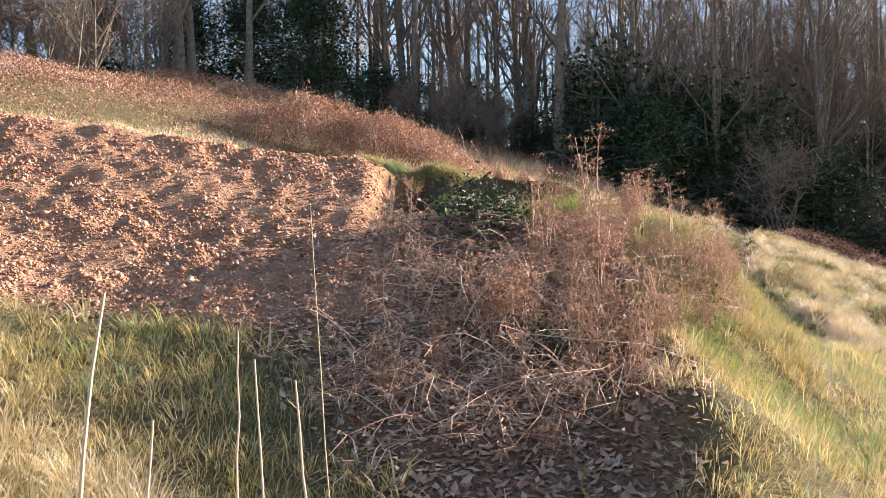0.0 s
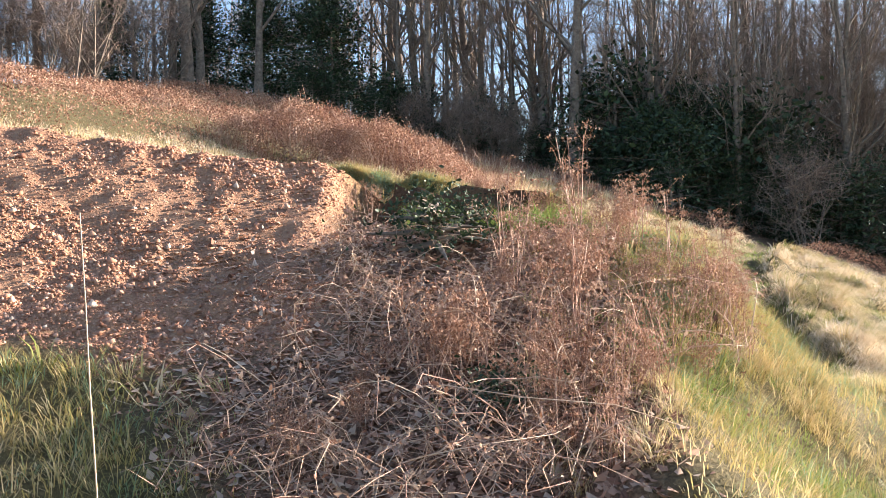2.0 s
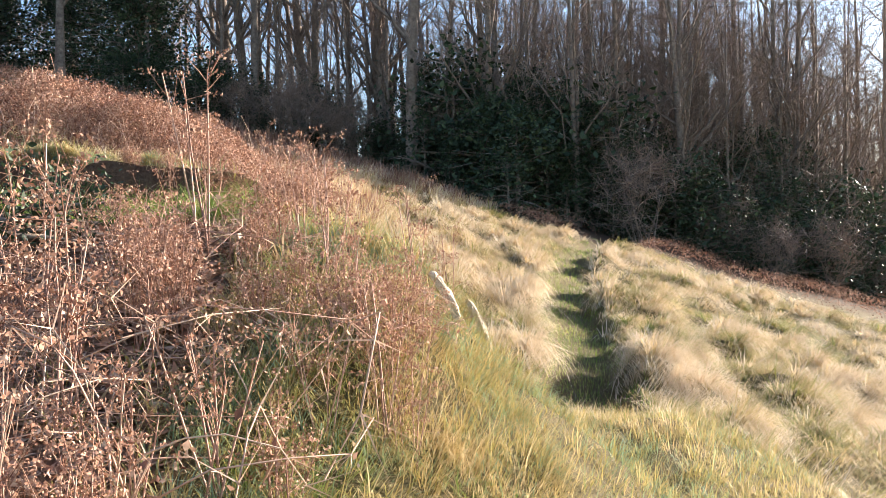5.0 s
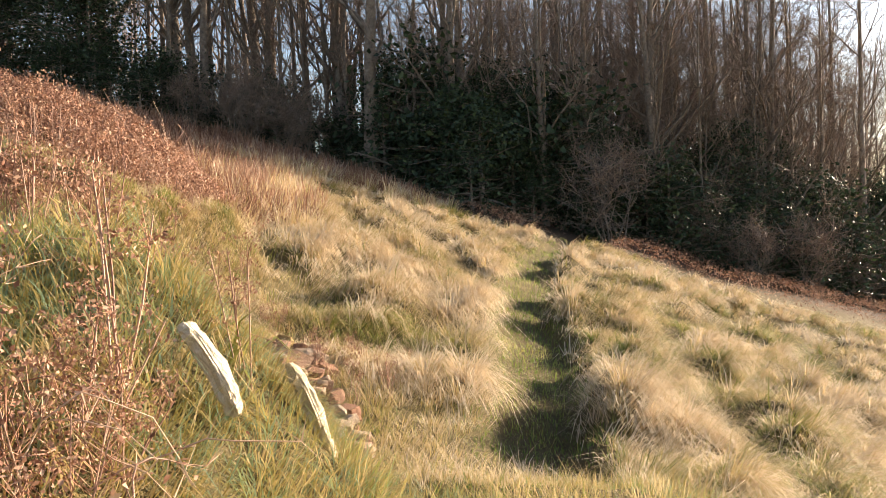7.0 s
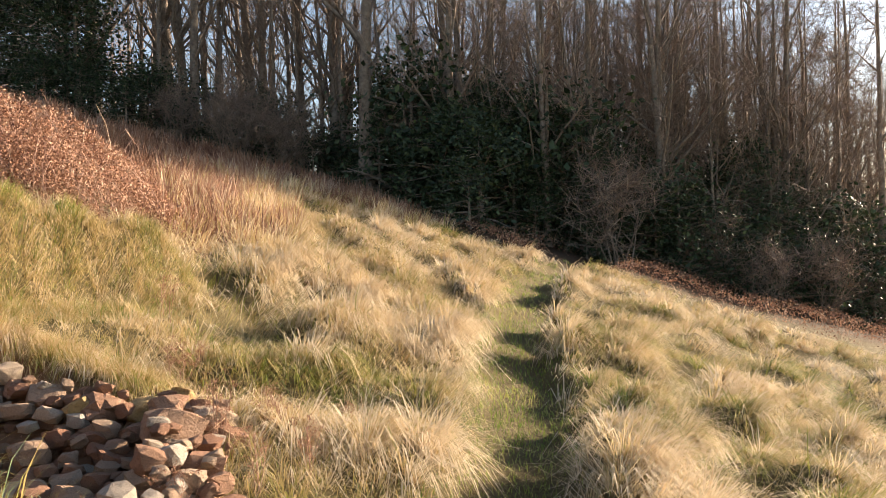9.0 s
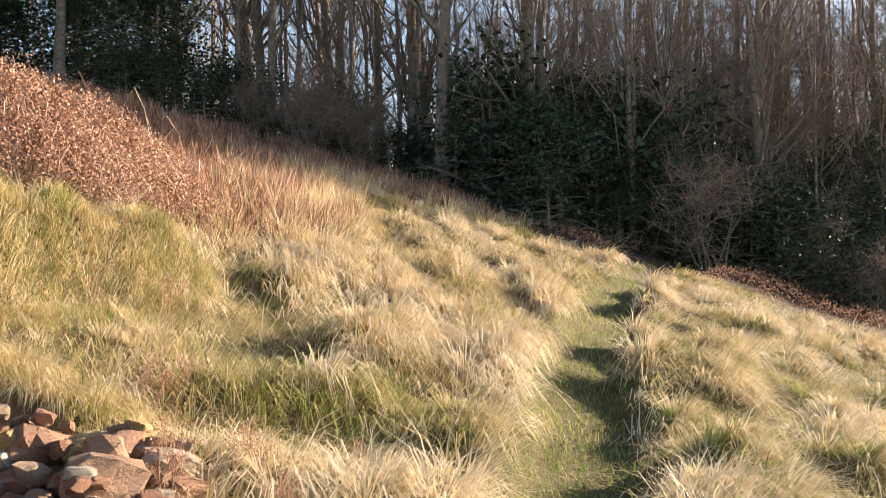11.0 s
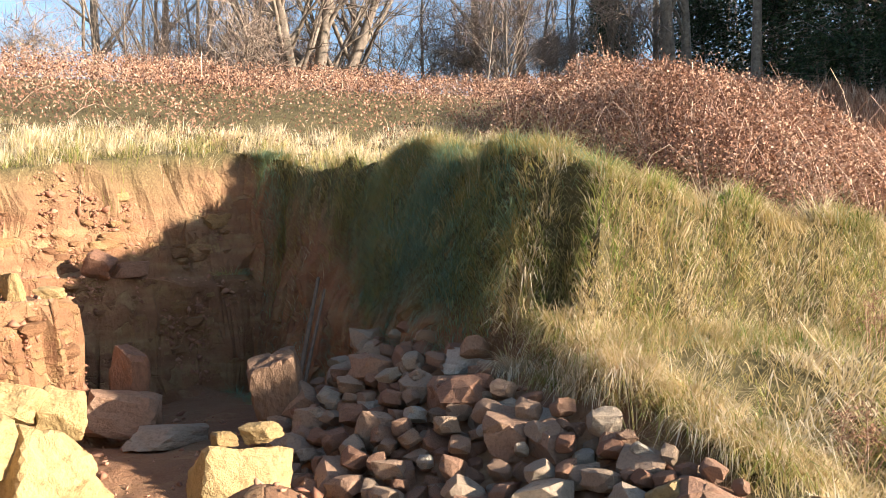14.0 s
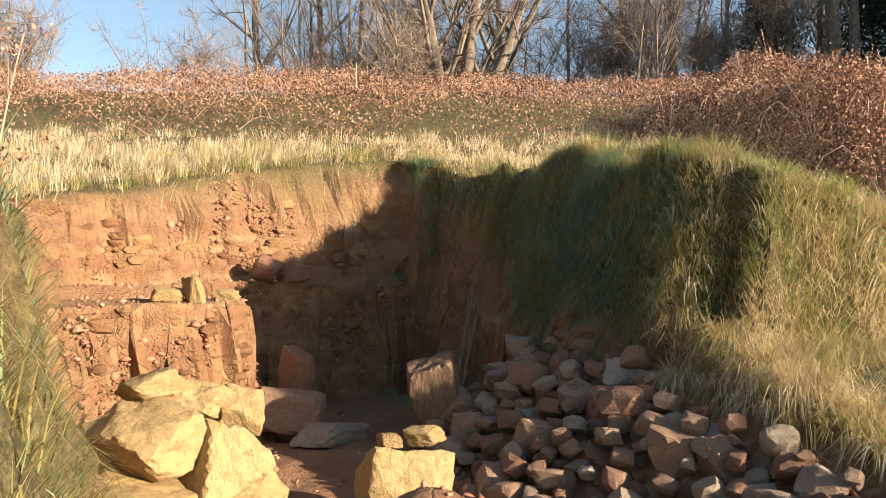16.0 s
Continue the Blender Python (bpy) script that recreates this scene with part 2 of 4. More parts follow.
def plain_material(name, stops, scale=12, rough=0.85, by="noise", bumpy=0.0, through_light=0.0):
    """Colours along a ramp, driven by noise, by each piece's own chance or by its tint."""
    m, n, l, b = material(name, rough)
    if by == "noise":
        v = noise_tex(n, l, scale, 6, 0.65)
    elif by == "tint":
        v = attribute(n, "tint")
    elif by == "object":
        v = n.new("ShaderNodeObjectInfo").outputs["Random"]
    col = ramp(n, l, v, stops)
    if by == "object":
        grain = noise_tex(n, l, scale, 6, 0.7)
        col = mix(n, l, 0.55, col, mix(n, l, 1.0, col, ramp(n, l, grain, [(0.3, (0.45, 0.42, 0.4)), (0.5, (1, 1, 1)), (0.7, (1.3, 1.25, 1.2))]), "MULTIPLY"))
        bump(n, l, b, grain, 0.9, 0.03)
    elif bumpy:
        bump(n, l, b, noise_tex(n, l, scale * 2, 5), bumpy, 0.02)
    l.new(col, b.inputs["Base Color"])
    if through_light:
        tr = n.new("ShaderNodeBsdfTranslucent")
        l.new(col, tr.inputs[0])
        ms = n.new("ShaderNodeMixShader")
        ms.inputs[0].default_value = through_light
        l.new(b.outputs[0], ms.inputs[1])
        l.new(tr.outputs[0], ms.inputs[2])
        l.new(ms.outputs[0], n["Material Output"].inputs[0])
    return m


GROUND = ground_material()
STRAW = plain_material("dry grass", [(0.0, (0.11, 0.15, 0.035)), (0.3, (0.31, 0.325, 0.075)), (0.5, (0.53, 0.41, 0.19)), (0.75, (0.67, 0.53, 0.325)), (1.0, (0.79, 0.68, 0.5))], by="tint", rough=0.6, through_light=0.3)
# Low tints are raised and bluish: skylit shade on the bank, put into colour.
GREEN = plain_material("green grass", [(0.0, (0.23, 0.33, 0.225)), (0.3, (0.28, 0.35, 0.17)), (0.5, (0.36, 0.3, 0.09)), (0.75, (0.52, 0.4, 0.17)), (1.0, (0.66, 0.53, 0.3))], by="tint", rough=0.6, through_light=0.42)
FRESH = plain_material("fresh grass", [(0.0, (0.09, 0.16, 0.03)), (0.5, (0.23, 0.3, 0.065)), (1.0, (0.46, 0.42, 0.16))], by="tint", rough=0.6, through_light=0.35)
RUST = plain_material("dead leaves", [(0.0, (0.11, 0.055, 0.04)), (0.4, (0.28, 0.145, 0.092)), (0.7, (0.44, 0.27, 0.18)), (1.0, (0.55, 0.41, 0.3))], by="tint", rough=0.8, through_light=0.2)
DARKLEAF = plain_material("evergreen leaves", [(0.0, (0.02, 0.034, 0.018)), (0.6, (0.045, 0.07, 0.032)), (1.0, (0.09, 0.125, 0.05))], by="tint", rough=0.55, through_light=0.1)
BARK = plain_material("bark", [(0.3, (0.1, 0.078, 0.063)), (0.5, (0.2, 0.16, 0.125)), (0.7, (0.3, 0.25, 0.19))], scale=6, bumpy=0.6)
TWIG = plain_material("twigs", [(0.0, (0.11, 0.08, 0.065)), (0.5, (0.23, 0.17, 0.135)), (1.0, (0.36, 0.28, 0.21))], by="tint")
CANE = plain_material("dead stems", [(0.0, (0.15, 0.075, 0.055)), (0.5, (0.36, 0.22, 0.16)), (1.0, (0.55, 0.42, 0.3))], by="tint", rough=0.7)
STONE = plain_material("stone", [(0.0, (0.245, 0.128, 0.08)), (0.4, (0.31, 0.185, 0.12)), (0.7, (0.34, 0.24, 0.165)), (0.9, (0.38, 0.3, 0.22)), (1.0, (0.43, 0.39, 0.33))], scale=9, by="object")
PALE = plain_material("pale stone", [(0.0, (0.33, 0.225, 0.1)), (1.0, (0.41, 0.3, 0.145))], scale=7, by="object")


# ---- mesh helpers ----
def mesh_from(name, verts, faces, mat, tint=None, parent=None, label=""):
    """faces: arrays of equal-sided polygons."""
    me = bpy.data.meshes.new(name)
    verts = np.asarray(verts, np.float32)
    me.vertices.add(len(verts))
    me.vertices.foreach_set("co", verts.ravel())
    loops = np.concatenate([f.ravel() for f in faces]).astype(np.int32)
    sizes = np.concatenate([np.full(len(f), f.shape[1]) for f in faces])
    me.loops.add(len(loops))
    me.loops.foreach_set("vertex_index", loops)
    me.polygons.add(len(sizes))
    me.polygons.foreach_set("loop_start", np.concatenate([[0], np.cumsum(sizes)[:-1]]).astype(np.int32))
    me.polygons.foreach_set("loop_total", sizes.astype(np.int32))
    me.update(calc_edges=True)
    me.materials.append(mat)
    if tint is not None:
        a = me.attributes.new("tint", "FLOAT", "POINT")
        a.data.foreach_set("value", np.asarray(tint, np.float32))
    ob = new(name, me)
    if parent is not None:
        ob.parent = parent
    if label:
        tagged(ob, label)
    return ob


rng = np.random.default_rng(7)


def blade_arrays(base, way, length, width, droop, tint):
    """Curved tapering blades. base (N,3), way (N,2) lean direction, droop 0 upright to 1 lying."""
    n = len(base)
    way = way / np.maximum(np.linalg.norm(way, axis=1, keepdims=True), 1e-6)
    side = np.stack([-way[:, 1], way[:, 0], np.zeros(n)], 1) * (width / 2)[:, None]
    fwd = np.concatenate([way, np.zeros((n, 1))], 1)
    up = np.array([0, 0, 1.0])
    a1, a2 = droop * 0.9, droop * 1.9
    mid = base + (fwd * np.sin(a1)[:, None] + up * np.cos(a1)[:, None]) * (length * 0.5)[:, None]
    tip = mid + (fwd * np.sin(a2)[:, None] + up * np.cos(a2)[:, None]) * (length * 0.5)[:, None]
    v = np.stack([base - side, base + side, mid + side * 0.75, mid - side * 0.75, tip], 1).reshape(-1, 3)
    k = np.arange(n)[:, None] * 5
    return v, k + np.array([[0, 1, 2, 3]]), k + np.array([[3, 2, 4]]), np.repeat(tint, 5)


def grass(name, x, y, length, width, way, droop, tint, mat, label, lift=0.0):
    z = height(x, y) - 0.015 + lift
    v, q, t, c = blade_arrays(np.stack([x, y, z], 1), way, length, width, droop, np.clip(tint, 0, 1))
    ob = mesh_from(name, v, [q, t], mat, c)
    return tagged(ob, label, "grass", kind="stuff")


def scatter(count, x0, x1, y0, y1, density):
    """Points kept by a density function from 0 to 1."""
    x, y = rng.uniform(x0, x1, count), rng.uniform(y0, y1, count)
    keep = rng.random(count) < density(x, y)
    return x[keep], y[keep]


# ---- ground ----
def graded(lo, hi, step, far, grow=1.12):
    mid = list(np.arange(lo, hi + 1e-6, step))
    s, a = step, hi
    while a < far:
        s *= grow
        a += s
        mid.append(a)
    s, a = step, lo
    left = []
    while a > -far:
        s *= grow
        a -= s
        left.append(a)
    return np.array(left[::-1] + mid)


gx, gy = graded(-7.5, 7.5, 0.062, 700), graded(2.5, 20, 0.062, 700)
X, Y = np.meshgrid(gx, gy)
Z = height(X, Y)
nx, ny = len(gx), len(gy)
steep = np.hypot(*np.gradient(Z, gy, gx))
wall = smooth(1.6, 3.0, steep) * smooth(-0.9, 0.0, pit_in(X, Y))
RX = X + wall * (0.11 * vnoise(Z * 1.0, Y, 0.26, 61) + 0.06 * vnoise(Z * 1.4, Y, 0.13, 65) + 0.08 * vnoise(Z, Y, 0.6, 62))
RY = Y + wall * (0.11 * vnoise(Z * 1.0, X, 0.26, 63) + 0.06 * vnoise(Z * 1.4, X, 0.13, 66) + 0.08 * vnoise(Z, X, 0.6, 64))
idx = np.arange(nx * ny).reshape(ny, nx)
quads = np.stack([idx[:-1, :-1], idx[:-1, 1:], idx[1:, 1:], idx[1:, :-1]], -1).reshape(-1, 4)
ground = mesh_from("ground", np.stack([RX, RY, Z], -1).reshape(-1, 3), [quads], GROUND)
ground.data.polygons.foreach_set("use_smooth", wall.ravel()[quads[:, 0]] < 0.3)


def pit_mask(x, y):
    inside, north = pit_sides(x, y)
    return smooth(-0.35, -0.05, inside) * smooth(-0.14 - 0.2 * smooth(-1.8, -3.2, x), 0.0, north) * smooth(2.2, 1.4, x)


def cut_mask(x, y):
    """The small dug face behind the hollow, also coloured dark for its shade."""
    return smooth(-0.7, -0.3, x) * smooth(2.1, 1.8, x) * smooth(0.22, 0.08, np.abs(y - ridge_y(x) + 0.06))


def bank_bare(x, y):
    """Bare earth low on the bank's face, more of it towards the back of the pit."""
    line = 0.95 + 0.5 * np.clip(-1.2 - x, 0, 4) + 0.15 * vnoise(x, y, 0.5, 103)
    return smooth(0.12, -0.12, height(x, y) - line) * smooth(-0.9, -1.3, x) * smooth(-5.9, -5.3, x) * smooth(13.0, 13.3, y) * smooth(15.7, 15.3, y)


def litter_mask(x, y):
    return smooth(3.4, 4.2, y + 0.3 * fbm(x, y, 0.8, 2, 96)) * smooth(9.6, 8.4, y) * smooth(1.75, 1.2, x - 0.14 * (y - 5.5)) * smooth(-1.6, -0.6, x + 0.45 * np.clip(5.6 - y, -2, 2) * -1 + 0.3 * fbm(x, y, 0.7, 2, 97))


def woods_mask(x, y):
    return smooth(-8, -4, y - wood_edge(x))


# Wood-floor colour on the cut face paints in the shade below its lip.
for key, value in (("soil", np.maximum.reduce([mound_mask(X, Y), pile_mask(X, Y), pit_mask(X, Y), cut_mask(X, Y), bank_bare(X, Y)])), ("rock", (0.6 + 0.4 * smooth(0.9, 2.0, steep)) * np.maximum(pit_mask(X, Y), bank_bare(X, Y))), ("litter", litter_mask(X, Y) * (1 - mound_mask(X, Y))), ("woods_and_cut_shade", np.maximum(woods_mask(X, Y), 0.9 * cut_mask(X, Y)))):
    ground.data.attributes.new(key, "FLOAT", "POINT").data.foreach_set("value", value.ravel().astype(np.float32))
tagged(ground, "grassy hillside with a red-brown dug pit and soil heap", "ground", kind="structure")

# ---- grass ----
def near_fade(x, y, full=8.0):
    """Thins with distance from the walk."""
    d = walked(x, y)
    return np.clip((full / np.maximum(d, full)) ** 1.3, 0.03, 1)


def bare(x, y):
    return np.clip(mound_mask(x, y) + pit_mask(x, y) + 0.9 * litter_mask(x, y) + cut_mask(x, y) + 1.3 * bank_bare(x, y) + smooth(0.1, 0.5, pile_mask(x, y)), 0, 1)


def comb(x, y, jitter=0.5):
    """Grass lies downhill and outward from its tussock."""
    e = 0.12
    h = lambda a, b: 0.22 * vnoise(a * 0.8 + b * 0.5, b - 0.6 * a, 0.75, 31) + 0.07 * vnoise(a, b, 0.33, 32)
    g = np.stack([h(x - e, y) - h(x + e, y), h(x, y - e) - h(x, y + e)], 1) / (2 * e)
    g = g * 0.9 + np.array([0.5, -0.32])
    return g + rng.normal(0, jitter * 0.4, g.shape)


def bramble_hump(x, y):
    """0 to 1: the mounded bramble patch on the slope."""
    a, b = x + 1.55, y - 20.2
    u, v = 0.87 * a - 0.5 * b, 0.5 * a + 0.87 * b
    return smooth(1.15, 0.45, np.hypot(u / 4.4, v / 2.4) + 0.15 * fbm(x, y, 1.4, 2, 91))


def bramble_mask(x, y):
    upper = smooth(4.3, 5.1, -0.284 * x + 0.17 * y + 0.3 * fbm(x, y, 2.5, 2, 92)) * smooth(3, 1.5, x) * smooth(-2, -5, y - wood_edge(x)) * smooth(0, -3, x + 0.35 * (y - 26))
    belt = smooth(-8.5, -6.5, y - wood_edge(x) + 1.2 * fbm(x, y, 3, 2, 99)) * smooth(1, -1, y - wood_edge(x)) * smooth(6, 10, x) * smooth(1.0, 2.0, np.abs(x - path_x(y)))
    return np.maximum(np.maximum(upper, belt), bramble_hump(x, y))


def rust_mask(x, y):
    m = smooth(18.5, 20.5, y) * smooth(-6, -3, x + 0.2 * (y - 20)) * smooth(-1, -6, y - wood_edge(x)) * smooth(6.5, 3.5, x - 0.35 * np.clip(y - 27, 0, 20))
    return m * (1 - bramble_mask(x, y)) * (1 - meadow_mask(x, y))


def field_mask(x, y):
    m = smooth(0.15, 0.6, -pit_in(x, y)) * smooth(10.2, 11.2, y - 0.35 * np.clip(x + 4, -9, 0)) * smooth(1.0, -1.5, x) * smooth(-2, -5, y - wood_edge(x))
    return m * (1 - np.minimum(1, bramble_mask(x, y) * 1.2)) * (1 - rust_mask(x, y))


def green_mask(x, y):
    """Short greener turf: the bank, the ridge, the path and its verge."""
    bank = smooth(0.75, 0.45, np.abs(y - bank_top_y(x) + 0.25)) * smooth(3.0, 2.0, x) * smooth(-5.6, -5.0, x)
    end = smooth(1.9, 1.2, np.hypot((x - 1.5) / 1.0, (y - 14.4) / 0.9))
    ridge = smooth(3.3, 2.6, x) * smooth(1.2, 1.7, x - 0.14 * (y - 5.5)) * smooth(3.0, 4.0, y) * smooth(9.8, 9.4, y)
    lip = smooth(-1.0, -0.4, x) * smooth(3.2, 2.6, x) * smooth(0.04, 0.12, y - ridge_y(x)) * smooth(10.2, 9.95, y)
    front = smooth(1.4, 2.0, y) * smooth(6.4, 5.4, y + 0.3 * fbm(x, y, 1.0, 2, 93)) * smooth(0.0, -0.8, x + 0.45 * (y - 4.6))
    verge = smooth(10.5, 11.0, y) * smooth(15.5, 14.6, y) * smooth(1.9, 2.3, x) * smooth(6.5, 5.5, x) * smooth(0.45, 0.8, np.abs(x - path_x(y)))
    walk_side = smooth(2.2, 1.4, walked(x, y)) * smooth(2.3, 2.8, x) * smooth(3, 4, y)
    return np.clip(np.maximum.reduce([bank, end, ridge, lip, front, verge, walk_side]), 0, 1)


def downhill(x, y, e=0.1):
    return np.stack([height(x - e, y) - height(x + e, y), height(x, y - e) - height(x, y + e)], 1) / (2 * e)


def tufts(name, cx, cy, per, radius, length, width, droop, way, tint, mat, label):
    """Tussocks: blades that spring from one root and fall outward and along way."""
    n = len(cx)
    k = np.repeat(np.arange(n), per)
    a, r = rng.uniform(0, 6.283, len(k)), radius * rng.random(len(k)) ** 0.6
    size = rng.uniform(0.65, 1.25, n)[k]
    x, y = cx[k] + np.cos(a) * r * size, cy[k] + np.sin(a) * r * size
    out = np.stack([np.cos(a), np.sin(a)], 1) * (0.35 + r / radius * 0.5)[:, None] + way[k] + rng.normal(0, 0.18, (len(k), 2))
    lo, hi = length
    shade = tint[k] + 0.15 * rng.standard_normal(len(k))
    wd = np.broadcast_to(width, n)[k] * rng.uniform(0.7, 1.3, len(k))
    return grass(name, x, y, rng.uniform(lo, hi, len(k)) * size, wd, out, rng.uniform(*droop, len(k)), shade, mat, label)


# tussocky meadow
def tussock(x, y):
    return 0.2 + 0.8 * smooth(-0.45, 0.1, vnoise(x * 0.8 + y * 0.5, y - 0.6 * x, 0.75, 31) + 0.3 * vnoise(x, y, 0.33, 32))


x, y = scatter(30000, 0, 24, 6.0, 36, lambda x, y: meadow_mask(x, y) * near_fade(x, y, 7) * tussock(x, y))
d, n = walked(x, y), len(x)
tufts("meadow_tussocks", x, y, 25, 0.14, (0.28, 0.6), 0.006 + 0.0007 * d, (0.75, 1.4), comb(x, y, 0.3) * 1.0 + rng.normal(0, 0.3, (n, 2)), 0.72 + 0.16 * rng.standard_normal(n) + 0.4 * fbm(x, y, 1.8, 3, 71), STRAW, "pale straw-coloured tussock grass combed down the slope")
x, y = scatter(150000, 0, 24, 6.0, 36, lambda x, y: meadow_mask(x, y) * near_fade(x, y, 6.5))
d, n = walked(x, y), len(x)
grass("meadow_grass", x, y, rng.uniform(0.12, 0.3, n), 0.005 + 0.0009 * d, comb(x, y), rng.uniform(0.4, 0.95, n), 0.36 + 0.16 * rng.standard_normal(n) + 0.22 * fbm(x, y, 1.6, 2, 75), STRAW, "short yellow-green grass between the tussocks")
# rough grass on the banks and beside the walk, coloured yellower where sun falls
def rough(x, y):
    return green_mask(x, y) * (1 - bare(x, y)) * near_fade(x, y, 4)


x, y = scatter(11000, -7, 8, 1.2, 16.5, rough)
sunny = (x > 0.65) & (y > 10.5)
n = int(sunny.sum())
tufts("verge_tussocks", x[sunny], y[sunny], 32, 0.08, (0.1, 0.32), 0.0045 + 0.0004 * walked(x[sunny], y[sunny]), (0.45, 1.25), downhill(x[sunny], y[sunny]) * 0.5 + rng.normal(0, 0.25, (n, 2)), 0.72 + 0.2 * rng.standard_normal(n) + 0.2 * fbm(x[sunny], y[sunny], 0.7, 2, 79), STRAW, "yellow-green rough grass on the sunlit verge")
x, y = x[~sunny], y[~sunny]
n = len(x)
dry = 0.12 * smooth(0.9, 1.6, x) * smooth(12.5, 14, y) + 0.35 * smooth(6.0, 4.4, y) * smooth(0.4, -0.6, x) + 0.12 * smooth(2.0, 2.6, x) * smooth(9, 10, y)
tufts("bank_tussocks", x, y, 34, 0.08, (0.07, 0.25), 0.0045 + 0.0004 * walked(x, y), (0.3, 1.35), downhill(x, y) * 0.35 + rng.normal(0, 0.35, (n, 2)), 0.55 + dry + 0.2 * rng.standard_normal(n) + 0.18 * fbm(x, y, 1.1, 2, 72), GREEN, "green and yellowing rough grass on the banks")
x, y = scatter(120000, -7, 8, 1.2, 16.5, rough)
n = len(x)
grass("bank_grass", x, y, rng.uniform(0.06, 0.2, n), rng.uniform(0.004, 0.008, n), downhill(x, y) * 0.8 + rng.normal(0, 0.45, (n, 2)), rng.uniform(0.25, 0.95, n), 0.42 + 0.2 * rng.standard_normal(n) + 0.25 * fbm(x, y, 1.1, 2, 72) + 0.35 * smooth(6.2, 5.0, y) + 0.38 * smooth(10.0, 11.0, y) * smooth(0.4, 1.0, x), GREEN, "short green grass between tufts on the banks")
x = rng.uniform(-5.2, 2.3, 2300)
y = bank_top_y(x) + rng.uniform(-0.75, 0.2, 2300)
keep = (rng.random(2300) > 0.2 + bare(x, y) * 0.75) & (np.abs(x - 0.62 + 0.25 * (y - 14.1)) > 0.13)
x, y = x[keep], y[keep]
# The end gets straw as painted sunlight; the strip at 0.4 is dry overhang.
lit_or_dry = (x > 0.62) | (np.abs(x - 0.4) < 0.12)
tufts("bank_end_grass", x[lit_or_dry], y[lit_or_dry], 60, 0.09, (0.07, 0.24), 0.0055, (0.4, 1.4), downhill(x[lit_or_dry], y[lit_or_dry]) * 0.22 + rng.normal(0, 0.45, (lit_or_dry.sum(), 2)), 0.46 + 0.25 * rng.standard_normal(lit_or_dry.sum()) + 0.3 * fbm(x[lit_or_dry], y[lit_or_dry], 0.5, 2, 78), STRAW, "tangled grass on the bank's end, coloured yellower as if sunlit")
x, y = x[~lit_or_dry], y[~lit_or_dry]
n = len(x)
# Tint rises at top and east end as painted sun; dry grass near 0.35.
tufts("bank_face_grass", x, y, 60, 0.09, (0.07, 0.24), 0.006, (0.5, 1.4), downhill(x, y) * 0.22 + rng.normal(0, 0.5, (n, 2)), 0.2 + 0.35 * smooth(-0.15, 0.1, y - bank_top_y(x)) + 0.2 * rng.standard_normal(n) + 0.35 * fbm(x, y, 0.5, 2, 76) + 0.5 * smooth(0.5, 0.9, x) + 0.4 * np.exp(-((x - 0.35) / 0.2) ** 2), GREEN, "long green grass hanging down the bank's face, coloured bluish for shade")
x, y = rng.uniform(0.9, 3.2, 2000), rng.uniform(4.6, 9.4, 2000)
keep = (rng.random(2000) > litter_mask(x, y) * 0.9) & ((walked(x, y) > 0.5) | (y > 6.5) & (x < 3.1))
x, y = x[keep], y[keep]
n = len(x)
tufts("ridge_grass", x, y, 46, 0.07, (0.06, 0.22), 0.004, (0.35, 1.2), downhill(x, y) * 0.4 + rng.normal(0, 0.35, (n, 2)), 0.64 + 0.24 * rng.standard_normal(n) + 0.45 * fbm(x, y, 0.7, 2, 77), GREEN, "tangled green and straw grass on the ridge")
x, y = rng.uniform(-3.2, -0.6, 520), rng.uniform(1.6, 4.6, 520)
keep = y < 3.6 - 0.5 * (x + 0.6)
x, y = x[keep], y[keep]
n = len(x)
tufts("front_grass", x, y, 40, 0.09, (0.14, 0.42), 0.004, (0.4, 1.2), rng.normal(0, 0.4, (n, 2)) + np.array([0.2, 0.0]), 0.76 + 0.2 * rng.standard_normal(n), STRAW, "bleached dry grass beside the walk")
x, y = scatter(150000, 3, 16, 10, 34, lambda x, y: smooth(0.9, 0.5, np.abs(x - path_x(y))) * near_fade(x, y, 6))
n = len(x)
grass("path_grass", x, y, rng.uniform(0.04, 0.14, n), 0.006 + 0.0008 * walked(x, y), rng.normal(0, 1, (n, 2)), rng.uniform(0.2, 0.9, n), 0.45 + 0.2 * rng.standard_normal(n) + 0.25 * fbm(x, y, 0.8, 2, 104), FRESH, "short green trodden grass along the path")
x, y = rng.uniform(0.7, 2.3, 120), rng.uniform(13.7, 15.6, 120)
keep = np.abs(y - bank_top_y(x) + 0.3) < 0.6
x, y = x[keep], y[keep]
n = len(x)
tufts("bank_end_tufts", x, y, 50, 0.09, (0.08, 0.26), 0.005, (0.3, 1.2), downhill(x, y) * 0.25 + rng.normal(0, 0.35, (n, 2)), 0.6 + 0.25 * rng.standard_normal(n), FRESH, "fresh yellow-green grass tufts on the bank's end")
x, y = scatter(5000, 3, 14, 10.5, 30, lambda x, y: smooth(0.55, 0.75, np.abs(x - path_x(y))) * smooth(1.5, 0.9, np.abs(x - path_x(y))) * near_fade(x, y, 7) * smooth(-0.2, 0.4, fbm(x, y, 1.2, 2, 105)))
n = len(x)
tufts("path_verge_tufts", x, y, 40, 0.1, (0.08, 0.22), 0.004 + 0.0006 * walked(x, y), (0.3, 1.1), rng.normal(0, 0.4, (n, 2)), 0.6 + 0.2 * rng.standard_normal(n), FRESH, "bright green grass tufts along the path's verge")
x, y = rng.uniform(1.7, 3.1, 150), rng.uniform(5.0, 8.3, 150)
keep = (litter_mask(x, y) < 0.2) & (fbm(x, y, 0.8, 2, 106) > 0.0)
x, y = x[keep], y[keep]
n = len(x)
